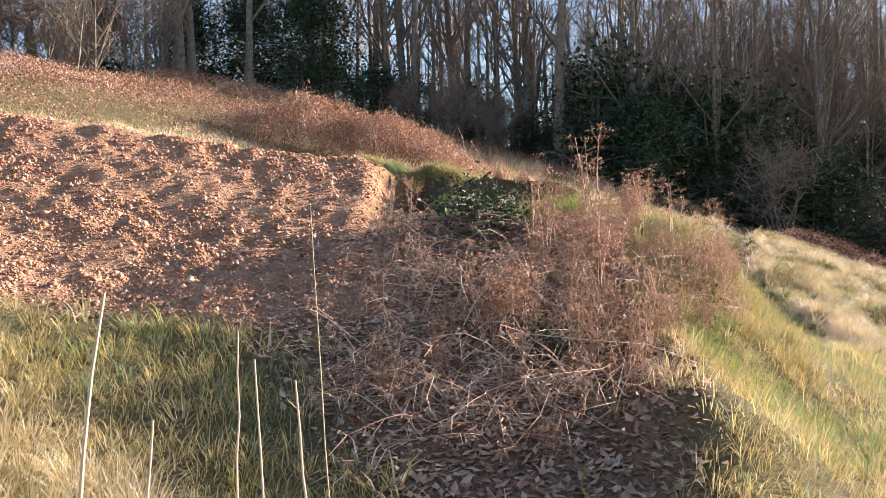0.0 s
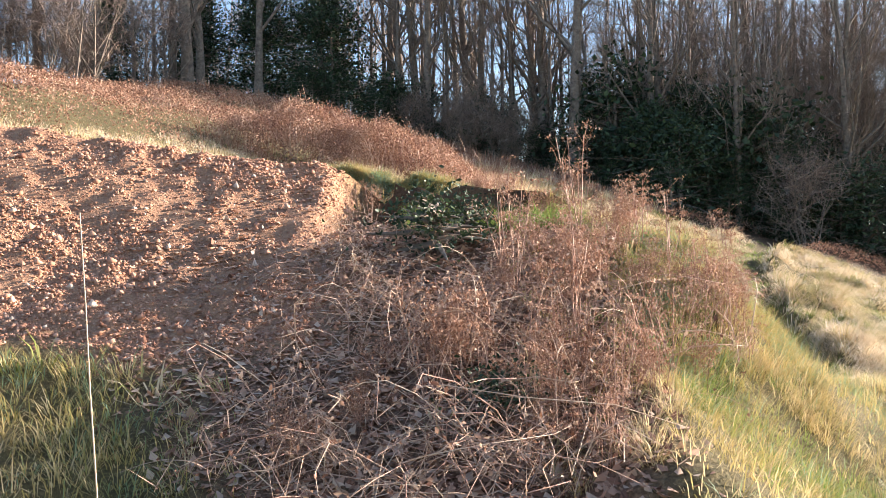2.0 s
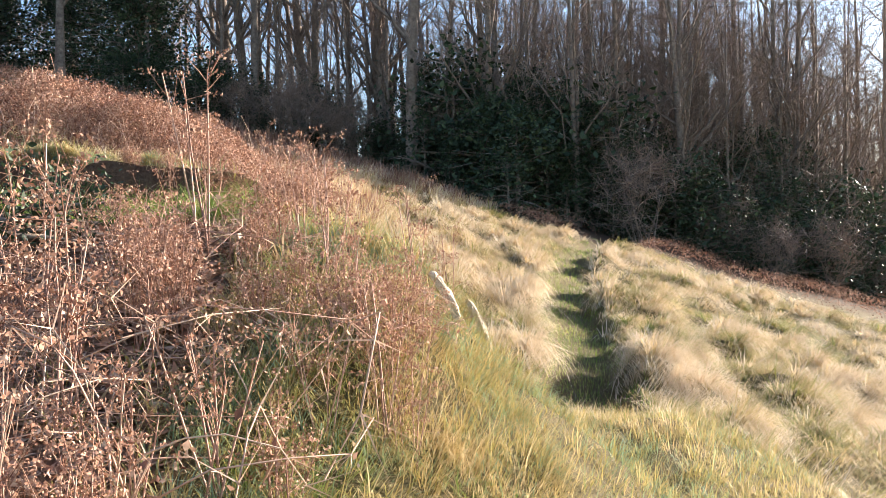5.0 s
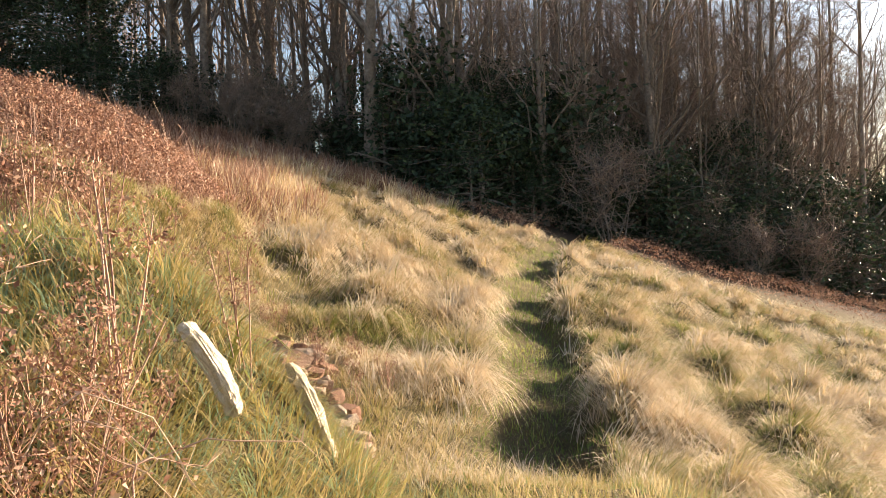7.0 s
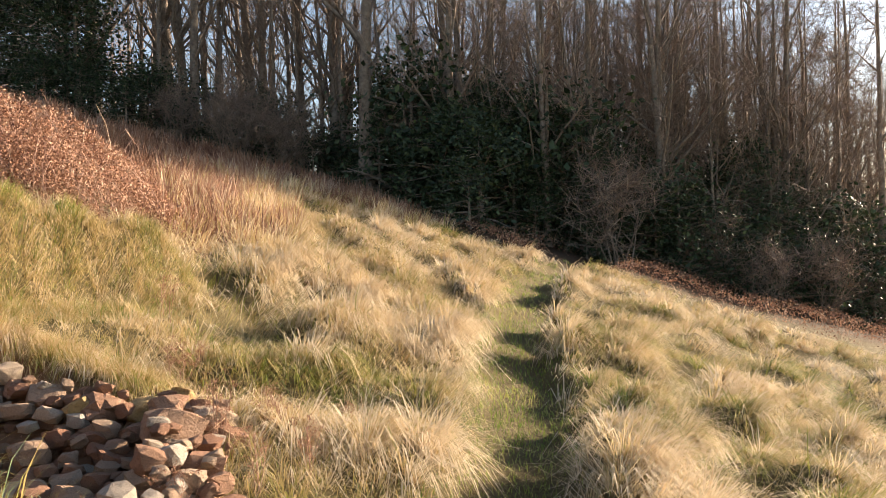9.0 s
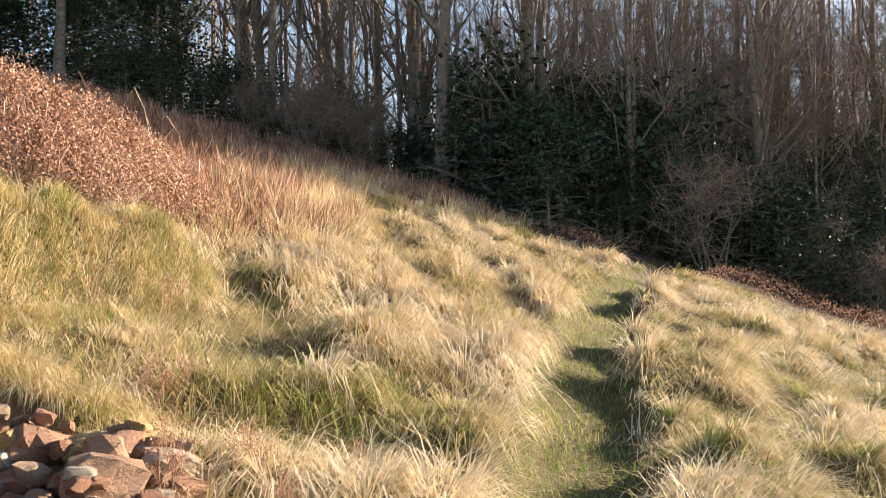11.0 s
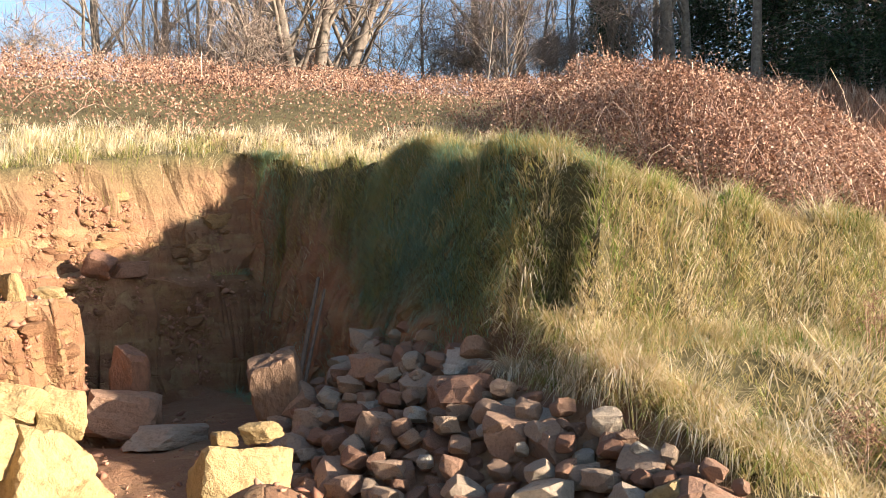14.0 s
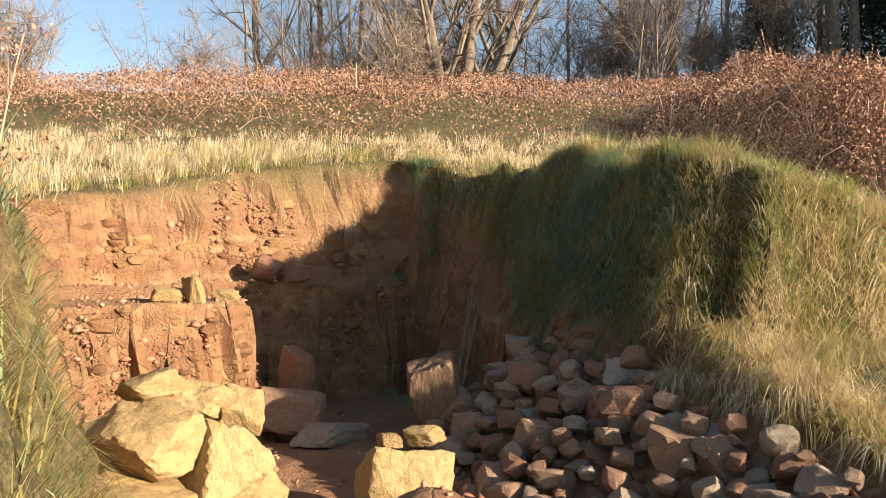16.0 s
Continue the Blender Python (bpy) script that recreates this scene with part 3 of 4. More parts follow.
tufts("ridge_tufts", x, y, 60, 0.09, (0.07, 0.24), 0.004, (0.3, 1.2), downhill(x, y) * 0.3 + rng.normal(0, 0.3, (n, 2)), 0.5 + 0.25 * rng.standard_normal(n), FRESH, "fresh green grass tufts on the ridge")
# thinner grass on the ground behind and beside the walk
x, y = scatter(5200, -9, 15, -6, 9, lambda x, y: (1 - meadow_mask(x, y)) * (1 - green_mask(x, y)) * (1 - bare(x, y)))
n = len(x)
tufts("side_grass", x, y, 12, 0.12, (0.15, 0.4), 0.014, (0.5, 1.3), downhill(x, y) * 0.5 + rng.normal(0, 0.4, (n, 2)), 0.6 + 0.2 * rng.standard_normal(n) + 0.25 * fbm(x, y, 2.0, 2, 70), STRAW, "rough yellow grass on the ground around the walk")
# straw field over the pit
x, y = scatter(24000, -26, 1, 7.5, 26, lambda x, y: field_mask(x, y) * near_fade(x, y, 9))
n = len(x)
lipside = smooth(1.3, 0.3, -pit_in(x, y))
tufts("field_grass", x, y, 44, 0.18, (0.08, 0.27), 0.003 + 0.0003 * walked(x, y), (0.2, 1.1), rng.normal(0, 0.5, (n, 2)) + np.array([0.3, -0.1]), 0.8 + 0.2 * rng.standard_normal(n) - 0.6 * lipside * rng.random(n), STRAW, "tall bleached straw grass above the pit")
# rust-brown dead growth below the wood
x, y = scatter(9000, -12, 16, 18, 44, lambda x, y: rust_mask(x, y) * near_fade(x, y, 14))
n = len(x)
tufts("dead_bracken", x, y, 26, 0.22, (0.25, 0.75), 0.007 + 0.0008 * walked(x, y), (0.1, 0.9), rng.normal(0, 0.5, (n, 2)), 0.55 + 0.16 * rng.standard_normal(n) + 0.25 * fbm(x, y, 3.0, 2, 74), RUST, "rust-brown dead bracken and grass below the wood")
x, y = scatter(1400, -6, 9, 17, 34, lambda x, y: np.minimum(1, rust_mask(x, y) * 4) * smooth(-2, 2, x - 1.5))
n = len(x)
tufts("pale_grass", x, y, 30, 0.18, (0.3, 0.7), 0.007 + 0.0008 * walked(x, y), (0.15, 0.85), rng.normal(0, 0.3, (n, 2)) + np.array([0.4, -0.2]), 0.72 + 0.12 * rng.standard_normal(n), STRAW, "pale tall grass among dead bracken")


def mops(name, x, y, per, length, width, way, tint, mat, label):
    """Large shaggy tussocks whose outer blades hang over."""
    return tufts(name, x, y, per, 0.07, length, width, (0.55, 1.5), way, tint, mat, label)


x, y = scatter(2600, 1, 16, 8, 30, lambda x, y: meadow_mask(x, y) * near_fade(x, y, 8) * smooth(0.0, 0.35, vnoise(x * 0.8 + y * 0.5, y - 0.6 * x, 0.75, 31)))
n = len(x)
mops("meadow_mops", x, y, 90, (0.35, 0.75), 0.006 + 0.0007 * walked(x, y), comb(x, y, 0.2) * 0.9, 0.85 + 0.12 * rng.standard_normal(n), STRAW, "shaggy bleached tussocks standing above the meadow")
x = rng.uniform(-4.8, 2.2, 110)
y = bank_top_y(x) + rng.uniform(-0.7, 0.2, 110)
keep = bare(x, y) < 0.3
x, y = x[keep], y[keep]
n = len(x)
# Tint rises towards the east end, which paints sunlight on these tussocks.
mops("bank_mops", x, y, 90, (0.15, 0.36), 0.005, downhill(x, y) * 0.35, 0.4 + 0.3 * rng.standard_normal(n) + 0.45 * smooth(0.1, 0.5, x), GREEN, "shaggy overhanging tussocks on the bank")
x = rng.uniform(0.3, 2.5, 110)
y = 13.72 - 0.16 * (x - 0.6) + rng.uniform(0.0, 0.35, 110)
n = len(x)
mops("foot_mops", x, y, 80, (0.16, 0.38), 0.006, np.tile([0.25, -0.6], (n, 1)) + rng.normal(0, 0.2, (n, 2)), 0.62 + 0.2 * rng.standard_normal(n), STRAW, "straw-yellow grass hanging over the edge of the stones")
x, y = rng.uniform(1.2, 3.0, 130), rng.uniform(5.0, 10.0, 130)
keep = (litter_mask(x, y) < 0.3) & (walked(x, y) > 0.7)
x, y = x[keep], y[keep]
n = len(x)
mops("ridge_mops", x, y, 80, (0.15, 0.33), 0.006, downhill(x, y) * 0.4, 0.75 + 0.2 * rng.standard_normal(n), GREEN, "shaggy straw-yellow tussocks on the ridge")


class Bag:
    """Gathers tubes, leaves and slivers for one mesh."""

    def __init__(self):
        self.v, self.q, self.t, self.c, self.n = [], [], [], [], 0

    def add(self, v, q=None, t=None, tint=0.5):
        v = np.asarray(v, float)
        self.v.append(v)
        self.c.append(np.broadcast_to(tint, len(v)))
        if q is not None:
            self.q.append(np.asarray(q) + self.n)
        if t is not None:
            self.t.append(np.asarray(t) + self.n)
        self.n += len(v)

    def tube(self, pts, radii, sides=5, tint=0.5):
        pts, radii = np.asarray(pts, float), np.asarray(radii, float)
        k = len(pts)
        d = np.gradient(pts, axis=0)
        d /= np.linalg.norm(d, axis=1, keepdims=True) + 1e-9
        a = np.where(np.abs(d[:, 2:3]) > 0.9, np.array([[1.0, 0, 0]]), np.array([[0, 0, 1.0]]))
        s = np.cross(d, a)
        s /= np.linalg.norm(s, axis=1, keepdims=True)
        w = np.cross(d, s)
        ang = np.arange(sides) * 2 * math.pi / sides
        v = pts[:, None] + (s[:, None] * np.cos(ang)[None, :, None] + w[:, None] * np.sin(ang)[None, :, None]) * radii[:, None, None]
        i, j = np.meshgrid(np.arange(k - 1), np.arange(sides), indexing="ij")
        jn = (j + 1) % sides
        q = np.stack([i * sides + j, i * sides + jn, (i + 1) * sides + jn, (i + 1) * sides + j], -1).reshape(-1, 4)
        self.add(v.reshape(-1, 3), q, None, tint)

    def slivers(self, a, b, width, tint):
        """Thin tapering twigs from a to b, each one narrow triangle."""
        d = b - a
        s = np.cross(d, rng.normal(0, 1, d.shape))
        s *= (width / (np.linalg.norm(s, axis=1) + 1e-9))[:, None] / 2
        n = len(a)
        v = np.stack([a - s, a + s, b], 1).reshape(-1, 3)
        self.add(v, None, np.arange(n * 3).reshape(-1, 3), np.repeat(tint, 3))

    def leaves(self, p, size, tint, flat=0.0):
        """Small folded leaves: a kite of four corners, bent along the middle."""
        n = len(p)
        u = rng.normal(0, 1, (n, 3))
        u[:, 2] *= 1 - flat
        u /= np.linalg.norm(u, axis=1, keepdims=True)
        w = np.cross(u, rng.normal(0, 1, (n, 3)) * (1 - flat) + np.array([0, 0, flat * 3]))
        w /= np.linalg.norm(w, axis=1, keepdims=True) + 1e-9
        nn = np.cross(u, w)
        s = np.asarray(size)[:, None]
        v = np.stack([p - u * s * 0.5, p + w * s * 0.3 + nn * s * 0.12, p + u * s * 0.5, p - w * s * 0.3 + nn * s * 0.12], 1).reshape(-1, 3)
        k = np.arange(n)[:, None] * 4
        self.add(v, None, np.concatenate([k + np.array([[0, 1, 2]]), k + np.array([[0, 2, 3]])]), np.repeat(tint, 4))

    def build(self, name, mat, parent=None, label=""):
        faces = []
        if self.q:
            faces.append(np.concatenate(self.q))
        if self.t:
            faces.append(np.concatenate(self.t))
        ob = mesh_from(name, np.concatenate(self.v), faces, mat, np.clip(np.concatenate(self.c), 0, 1), parent, label)
        if self.q:
            ob.data.polygons.foreach_set("use_smooth", np.ones(len(ob.data.polygons), bool))
        return ob


# ---- brambles ----
def bramble_height(x, y):
    return (0.45 + 0.25 * fbm(x, y, 2.0, 3, 94)) * bramble_mask(x, y) + 1.2 * bramble_hump(x, y) * (0.8 + 0.3 * fbm(x, y, 1.3, 2, 101))


def bramble_thicket(name, n_leaf, n_cane, box, fade, label, only):
    """Leaf layers over arching canes, thickest at the top of the thicket."""
    x, y = scatter(n_leaf, *box, lambda x, y: only(x, y) * near_fade(x, y, fade) * (0.3 + 0.7 * smooth(-0.45, 0.3, fbm(x, y, 0.55, 2, 90))))
    n = len(x)
    d = walked(x, y)
    z = height(x, y) + bramble_height(x, y) * rng.random(n) ** 0.45 + rng.exponential(0.05, n)
    leaf = Bag()
    leaf.leaves(np.stack([x, y, z], 1), rng.uniform(0.022, 0.042, n) + 0.0014 * d, 0.46 + 0.2 * rng.standard_normal(n) + 0.22 * fbm(x, y, 0.8, 3, 95))
    x, y = scatter(n_cane, *box, lambda x, y: only(x, y) * near_fade(x, y, fade))
    cane = Bag()
    for px, py in zip(x, y):
        a, r, hgt = rng.uniform(0, 6.28), rng.uniform(0.3, 1.0), float(bramble_height(px, py)) + rng.uniform(-0.2, 0.12) + (0.3 if rng.random() < 0.05 else 0.0)
        t = np.linspace(0, 1, 5)
        cx, cy = px + np.cos(a) * r * t, py + np.sin(a) * r * t
        cz = height(cx, cy) + hgt * np.sin(math.pi * (0.12 + 0.75 * t))
        w = 0.004 + 0.0003 * float(walked(px, py))
        cane.tube(np.stack([cx, cy, cz], 1), w * (1.1 - 0.8 * t), 3, rng.uniform(0.1, 0.9))
    ob = leaf.build(name, RUST)
    tagged(ob, label, "brambles", kind="stuff")
    tagged(cane.build("bramble_canes", CANE), "arching reddish bramble canes over the slope", "brambles", kind="stuff")


bramble_thicket("bramble_patch", 380000, 2800, (-8, 4, 15, 24), 40, "mounded bramble patch with dead brown leaves", bramble_hump)
bramble_thicket("bramble_hillside", 470000, 2600, (-34, 3, 7, 46), 18, "low brown bramble thicket covering the upper hillside", lambda x, y: bramble_mask(x, y) * (1 - 0.95 * bramble_hump(x, y)))
bramble_thicket("bramble_belt", 130000, 500, (5, 36, 26, 46), 18, "brown brambles in the shade along the wood", bramble_mask)

# ---- the wood ----
def limb(start, way, length, r, sag, bits, wobble):
    t = np.linspace(0, 1, bits)
    way = np.asarray(way, float) / np.linalg.norm(way)
    p = start + way * (t * length)[:, None] + np.array([0, 0, 1.0]) * (sag * length * t ** 2)[:, None]
    p[1:] += np.cumsum(rng.normal(0, wobble * length / bits, (bits - 1, 3)), 0)
    return p, r * (1 - 0.85 * t)


def bare_tree(name, tall, r, low=0.15, limbs=16, spread=0.35, forks=1, twigs=900, label="", lean=0.03, stems=1, bark=None):
    """A leafless tree: tapered stem, limbs, branches and a haze of twigs."""
    root = new(name)
    wood, twig = Bag(), Bag()
    a_list, b_list, fine = [], [], []
    for k in range(stems):
        off = np.array([rng.normal(0, 0.25), rng.normal(0, 0.25), -0.4]) if stems > 1 else np.array([0, 0, -0.4])
        h = tall * rng.uniform(0.75, 1.0) if stems > 1 else tall
        way = np.array([rng.normal(0, lean * (4 if stems > 1 else 1)), rng.normal(0, lean * (4 if stems > 1 else 1)), 1])
        trunk, tr = limb(off, way, h, r, 0, 13, 0.02)
        tr = tr + r * 0.5 * np.exp(-np.arange(13) * 1.3)
        wood.tube(trunk, tr, 8 if r > 0.15 else 5, 0.5)
        for i in range(limbs):
            f = low + (0.97 - low) * (i + rng.random()) / limbs
            at = f * 12
            j = min(int(at), 11)
            p0 = trunk[j] + (trunk[j + 1] - trunk[j]) * (at - j)
            az, up = rng.uniform(0, 6.28), rng.uniform(0.8, 2.4)
            length = (spread * tall * (1.15 - f) + 0.8) * rng.uniform(0.6, 1.2)
            pts, rr = limb(p0, (math.cos(az), math.sin(az), up), length, r * (1.05 - f) * 0.45 + 0.012, 0.1, 6, 0.12)
            wood.tube(pts, rr, 4 if r > 0.1 else 3, 0.5)
            for m in range(3 + forks):
                g = rng.uniform(0.3, 1.0) * 5
                gj = min(int(g), 4)
                q0 = pts[gj] + (pts[gj + 1] - pts[gj]) * (g - gj)
                sub, sr = limb(q0, rng.normal(0, 1, 3) + np.array([math.cos(az), math.sin(az), 0.7]), length * rng.uniform(0.3, 0.65), max(rr[gj] * 0.5, 0.01), 0.15, 3, 0.22)
                if r > 0.15:
                    wood.tube(sub, sr, 3, 0.5)
                else:
                    fine.append((sub[0], sub[1], sr[0]))
                    fine.append((sub[1], sub[2], sr[0] * 0.7))
                c = max(1, int(twigs / (limbs * (3 + forks) * stems)))
                w = rng.uniform(0, 2, c)
                wj = np.minimum(w.astype(int), 1)
                st = sub[wj] + (sub[wj + 1] - sub[wj]) * (w - wj)[:, None]
                a_list.append(st)
                b_list.append(st + rng.normal(0, 0.5, (c, 3)) + np.array([0, 0, 0.2]) + (sub[-1] - sub[0]) * 0.3)
    wood.build("trunk", bark or BARK, root)
    a, b = np.concatenate(a_list), np.concatenate(b_list)
    twig.slivers(a, b, np.full(len(a), 0.018), rng.random(len(a)))
    if fine:
        twig.slivers(np.array([f[0] for f in fine]), np.array([f[1] for f in fine]), np.array([f[2] for f in fine]) * 2.2, np.full(len(fine), 0.35))
    twig.build("crown", TWIG, root)
    return tagged(root, label, "tree", "woodland trees")


def evergreen(name, tall, wide, leaves, label, size=0.16, category="tree", shape=0.75, taper=1.6):
    """Dark leafy tree or bush: stem, boughs, and leaves gathered in uneven sprays."""
    root = new(name)
    wood, leaf = Bag(), Bag()
    stem, sr = limb(np.array([0, 0, -0.3]), (0, 0, 1), tall * 0.95, 0.05 + tall * 0.012, 0, 8, 0.02)
    wood.tube(stem, sr, 6, 0.4)
    sprays = max(24, leaves // 40)
    for k in range(sprays):
        f = rng.random() ** 0.8
        reach = wide * (1 - f ** taper) ** shape * rng.uniform(0.45, 1.1) + 0.1
        az = rng.uniform(0, 6.28)
        p0 = np.array([0, 0, tall * f * 0.93])
        pts, rr = limb(p0, (math.cos(az), math.sin(az), rng.uniform(-0.15, 0.5)), reach, 0.02 + 0.03 * (1 - f), -0.12, 4, 0.08)
        wood.tube(pts, rr, 3, 0.4)
        c = leaves // sprays
        t = rng.uniform(0.35, 1.05, c)
        pos = p0 + (pts[-1] - p0) * t[:, None] + rng.normal(0, 0.16 * tall ** 0.35, (c, 3))
        leaf.leaves(pos, rng.uniform(0.6, 1.3, c) * size, 0.4 + 0.25 * rng.standard_normal(c), 0.2)
    wood.build("trunk", BARK, root)
    leaf.build("crown", DARKLEAF, root)
    return tagged(root, label, category, "evergreens at the wood's edge")


def plant(ob, x, y, turn=0.0, size=1.0, tilt=0.0):
    """Stand a copy on the ground."""
    made = copy_thing(ob, pose(x, y, float(height(x, y)) - 0.05, tilt, 0, turn))
    made.scale = (size, size, size)
    return made


models = [
    bare_tree("woodland_tree", 17, 0.2, 0.2, 15, 0.26, 0, 900, "tall bare grey-brown woodland tree", 0.04),
    bare_tree("woodland_tree", 18, 0.27, 0.15, 16, 0.3, 1, 1000, "tall bare woodland tree with dark bark", 0.07),
    bare_tree("woodland_tree", 15, 0.13, 0.12, 14, 0.24, 0, 800, "slender bare woodland tree", 0.06),
    bare_tree("woodland_tree", 14, 0.09, 0.12, 12, 0.22, 0, 700, "thin leafless pole-like tree", 0.09),
    bare_tree("coppice_tree", 8, 0.06, 0.1, 6, 0.25, 0, 1000, "bare many-stemmed coppice tree", 0.08, 4),
]
scrub = bare_tree("scrub_bush", 3.6, 0.03, 0.08, 6, 0.3, 0, 1500, "bare twiggy scrub bush at the field's edge", 0.09, 5)
plant(models[0], 3.5, 48, 10, 1.0)
plant(models[1], 6.0, 41.5, 200, 1.25, 2)
for k in range(180):
    x = rng.uniform(-40, 38)
    back_off = abs(rng.normal(0, 10)) if k % 3 else rng.uniform(0, 3)
    y = float(wood_edge(x)) + back_off
    yaw = math.degrees(math.atan2(-(x - 6), y - 18))
    if x > 6 and yaw < -47:
        continue
    if x < -17 and k % 3 or -12.5 < x < -3.5 and y < 50 and k % 4:
        continue
    plant(models[int(rng.choice(5, p=[0.24, 0.16, 0.25, 0.25, 0.1]))], x, y, rng.uniform(0, 360), rng.uniform(0.8, 1.2))
for k in range(22):
    x = rng.uniform(-38, -13)
    plant(scrub, x, float(wood_edge(x)) + rng.uniform(-5, 4) - 2, rng.uniform(0, 360), rng.uniform(0.7, 1.5))
for k in range(28):
    x = rng.uniform(-2, 34)
    y = float(wood_edge(x)) + rng.uniform(-3.5, 3)
    if x > 6 and math.degrees(math.atan2(-(x - 6), y - 18)) < -47:
        continue
    plant(scrub, x, y, rng.uniform(0, 360), rng.uniform(0.6, 1.3))
for k in range(16):
    a, far_off = radians(rng.uniform(46, 86)), rng.uniform(26, 34)
    plant(scrub, 3.85 - math.sin(a) * far_off, 9.4 + math.cos(a) * far_off, rng.uniform(0, 360), rng.uniform(0.5, 1.1))
for a, far_off, big in ((81, 29, 0.55), (73, 33, 0.5), (64, 34, 0.6), (60, 33, 0.55), (47, 36, 0.7)):
    plant(models[4], 3.85 - math.sin(radians(a)) * far_off, 9.4 + math.cos(radians(a)) * far_off, a, big * 1.4)
for k in range(46):
    x = rng.uniform(13, 34)
    y = float(wood_edge(x)) + rng.uniform(0, 12)
    if math.degrees(math.atan2(-(x - 6), y - 18)) > -47:
        plant(models[int(rng.choice(5, p=[0.2, 0.1, 0.3, 0.25, 0.15]))], x, y, rng.uniform(0, 360), rng.uniform(0.75, 1.15))
scrub.matrix_basis = pose(-24, 30, float(height(-24, 30)))
for o in models:
    o.matrix_basis = pose(rng.uniform(-8, 12), rng.uniform(52, 58), 9)
    o.location.z = float(height(o.location.x, o.location.y))
far_tree = bare_tree("woodland_tree", 16, 0.14, 0.1, 8, 0.3, 0, 600, "distant bare tree deep in the wood", 0.07)
for k in range(215):
    x = rng.uniform(-30, 46) if k < 90 else rng.uniform(8, 48)
    y = float(wood_edge(x)) + rng.uniform(6, 34)
    if x > 6 and math.degrees(math.atan2(-(x - 6), y - 18)) < -47:
        continue
    if x < -17 and k % 2 or -8 < x < 9 and k % 2:
        continue
    plant(far_tree, x, y, rng.uniform(0, 360), rng.uniform(0.8, 1.2))
far_tree.matrix_basis = pose(14, 56, float(height(14, 56)))
thicket = Bag()
n = 9000
tx = rng.uniform(-26, 48, n)
ty = wood_edge(tx) + rng.uniform(10, 38, n)
keep = np.degrees(np.arctan2(tx - 6, ty - 18)) < 47
tx, ty = tx[keep], ty[keep]
n = len(tx)
rise = rng.exponential(2.6, n)
base = np.stack([tx, ty, height(tx, ty) + rise], 1)
thicket.slivers(base, base + rng.normal(0, 1, (n, 3)) * np.array([0.7, 0.7, 0.5]) + np.array([0, 0, 1.4]), rng.uniform(0.04, 0.12, n), rng.random(n) * 0.6)
tagged(thicket.build("far_thicket", TWIG), "tangled bare undergrowth deep in the wood", "thicket", kind="stuff")
oak = bare_tree("oak_tree", 10, 0.34, 0.06, 15, 0.5, 3, 5000, "old spreading bare oak on the skyline", 0.1, 4)
oak.matrix_basis = pose(-20.5, 28.5, float(height(-20.5, 28.5)), 0, 0, 40)
pale_tree = bare_tree("young_birch", 6.5, 0.05, 0.15, 14, 0.22, 0, 700, "pale young leafless birch", 0.03, 3)
pale_tree.matrix_basis = pose(-13.2, 30, float(height(-13.2, 30)), 0, 0, 0)

conifer = evergreen("evergreen_tree", 10, 4.4, 15000, "dark dense evergreen tree in the wood's shade", 0.2, taper=1.0)
conifer.matrix_basis = pose(-7.4, 47, float(height(-7.4, 47)))
for x, y, s in ((-11.5, 50, 1.0), (-15.5, 50, 0.9), (-19.5, 47, 0.8)):
    plant(conifer, x, y, rng.uniform(0, 360), s)
laurel = evergreen("holly_tree", 6.5, 2.6, 7000, "tall dark leafy holly in the wood's shade", 0.13, "tree", 0.5)
laurel.matrix_basis = pose(11.5, 40.5, float(height(11.5, 40.5)))
for k in range(30):
    x = 7 + 28 * (k + rng.random()) / 30
    y = float(wood_edge(x)) + rng.uniform(0.5, 5)
    if math.degrees(math.atan2(-(x - 6), y - 18)) > -50:
        plant(laurel, x, y, rng.uniform(0, 360), rng.uniform(0.55, 1.1))
holly = evergreen("holly_bush", 2.6, 1.5, 1400, "dark glossy holly bush at the wood's edge", 0.125, "bush", 0.5)
holly.matrix_basis = pose(9.5, 36.5, float(height(9.5, 36.5)))
for k in range(16):
    x = rng.uniform(7, 30)
    y = float(wood_edge(x)) + rng.uniform(0, 9)
    if math.degrees(math.atan2(-(x - 6), y - 18)) > -47:
        plant(holly, x, y, rng.uniform(0, 360), rng.uniform(1.7, 2.8))
for k in range(95):
    x = -8 + 44 * (k + rng.random()) / 95
    y = float(wood_edge(x)) + rng.uniform(-1.5, 2.5)
    if x > 6 and math.degrees(math.atan2(-(x - 6), y - 18)) < -47:
        continue
    plant(holly, x, y, rng.uniform(0, 360), rng.uniform(0.6, 1.7) * (0.85 if x < 5 else 1.1))


# ---- stones ----
CLOD = plain_material("soil clods", [(0.0, (0.22, 0.1, 0.062)), (0.45, (0.38, 0.195, 0.12)), (0.8, (0.5, 0.3, 0.2)), (1.0, (0.6, 0.45, 0.34))], by="tint", rough=0.95)


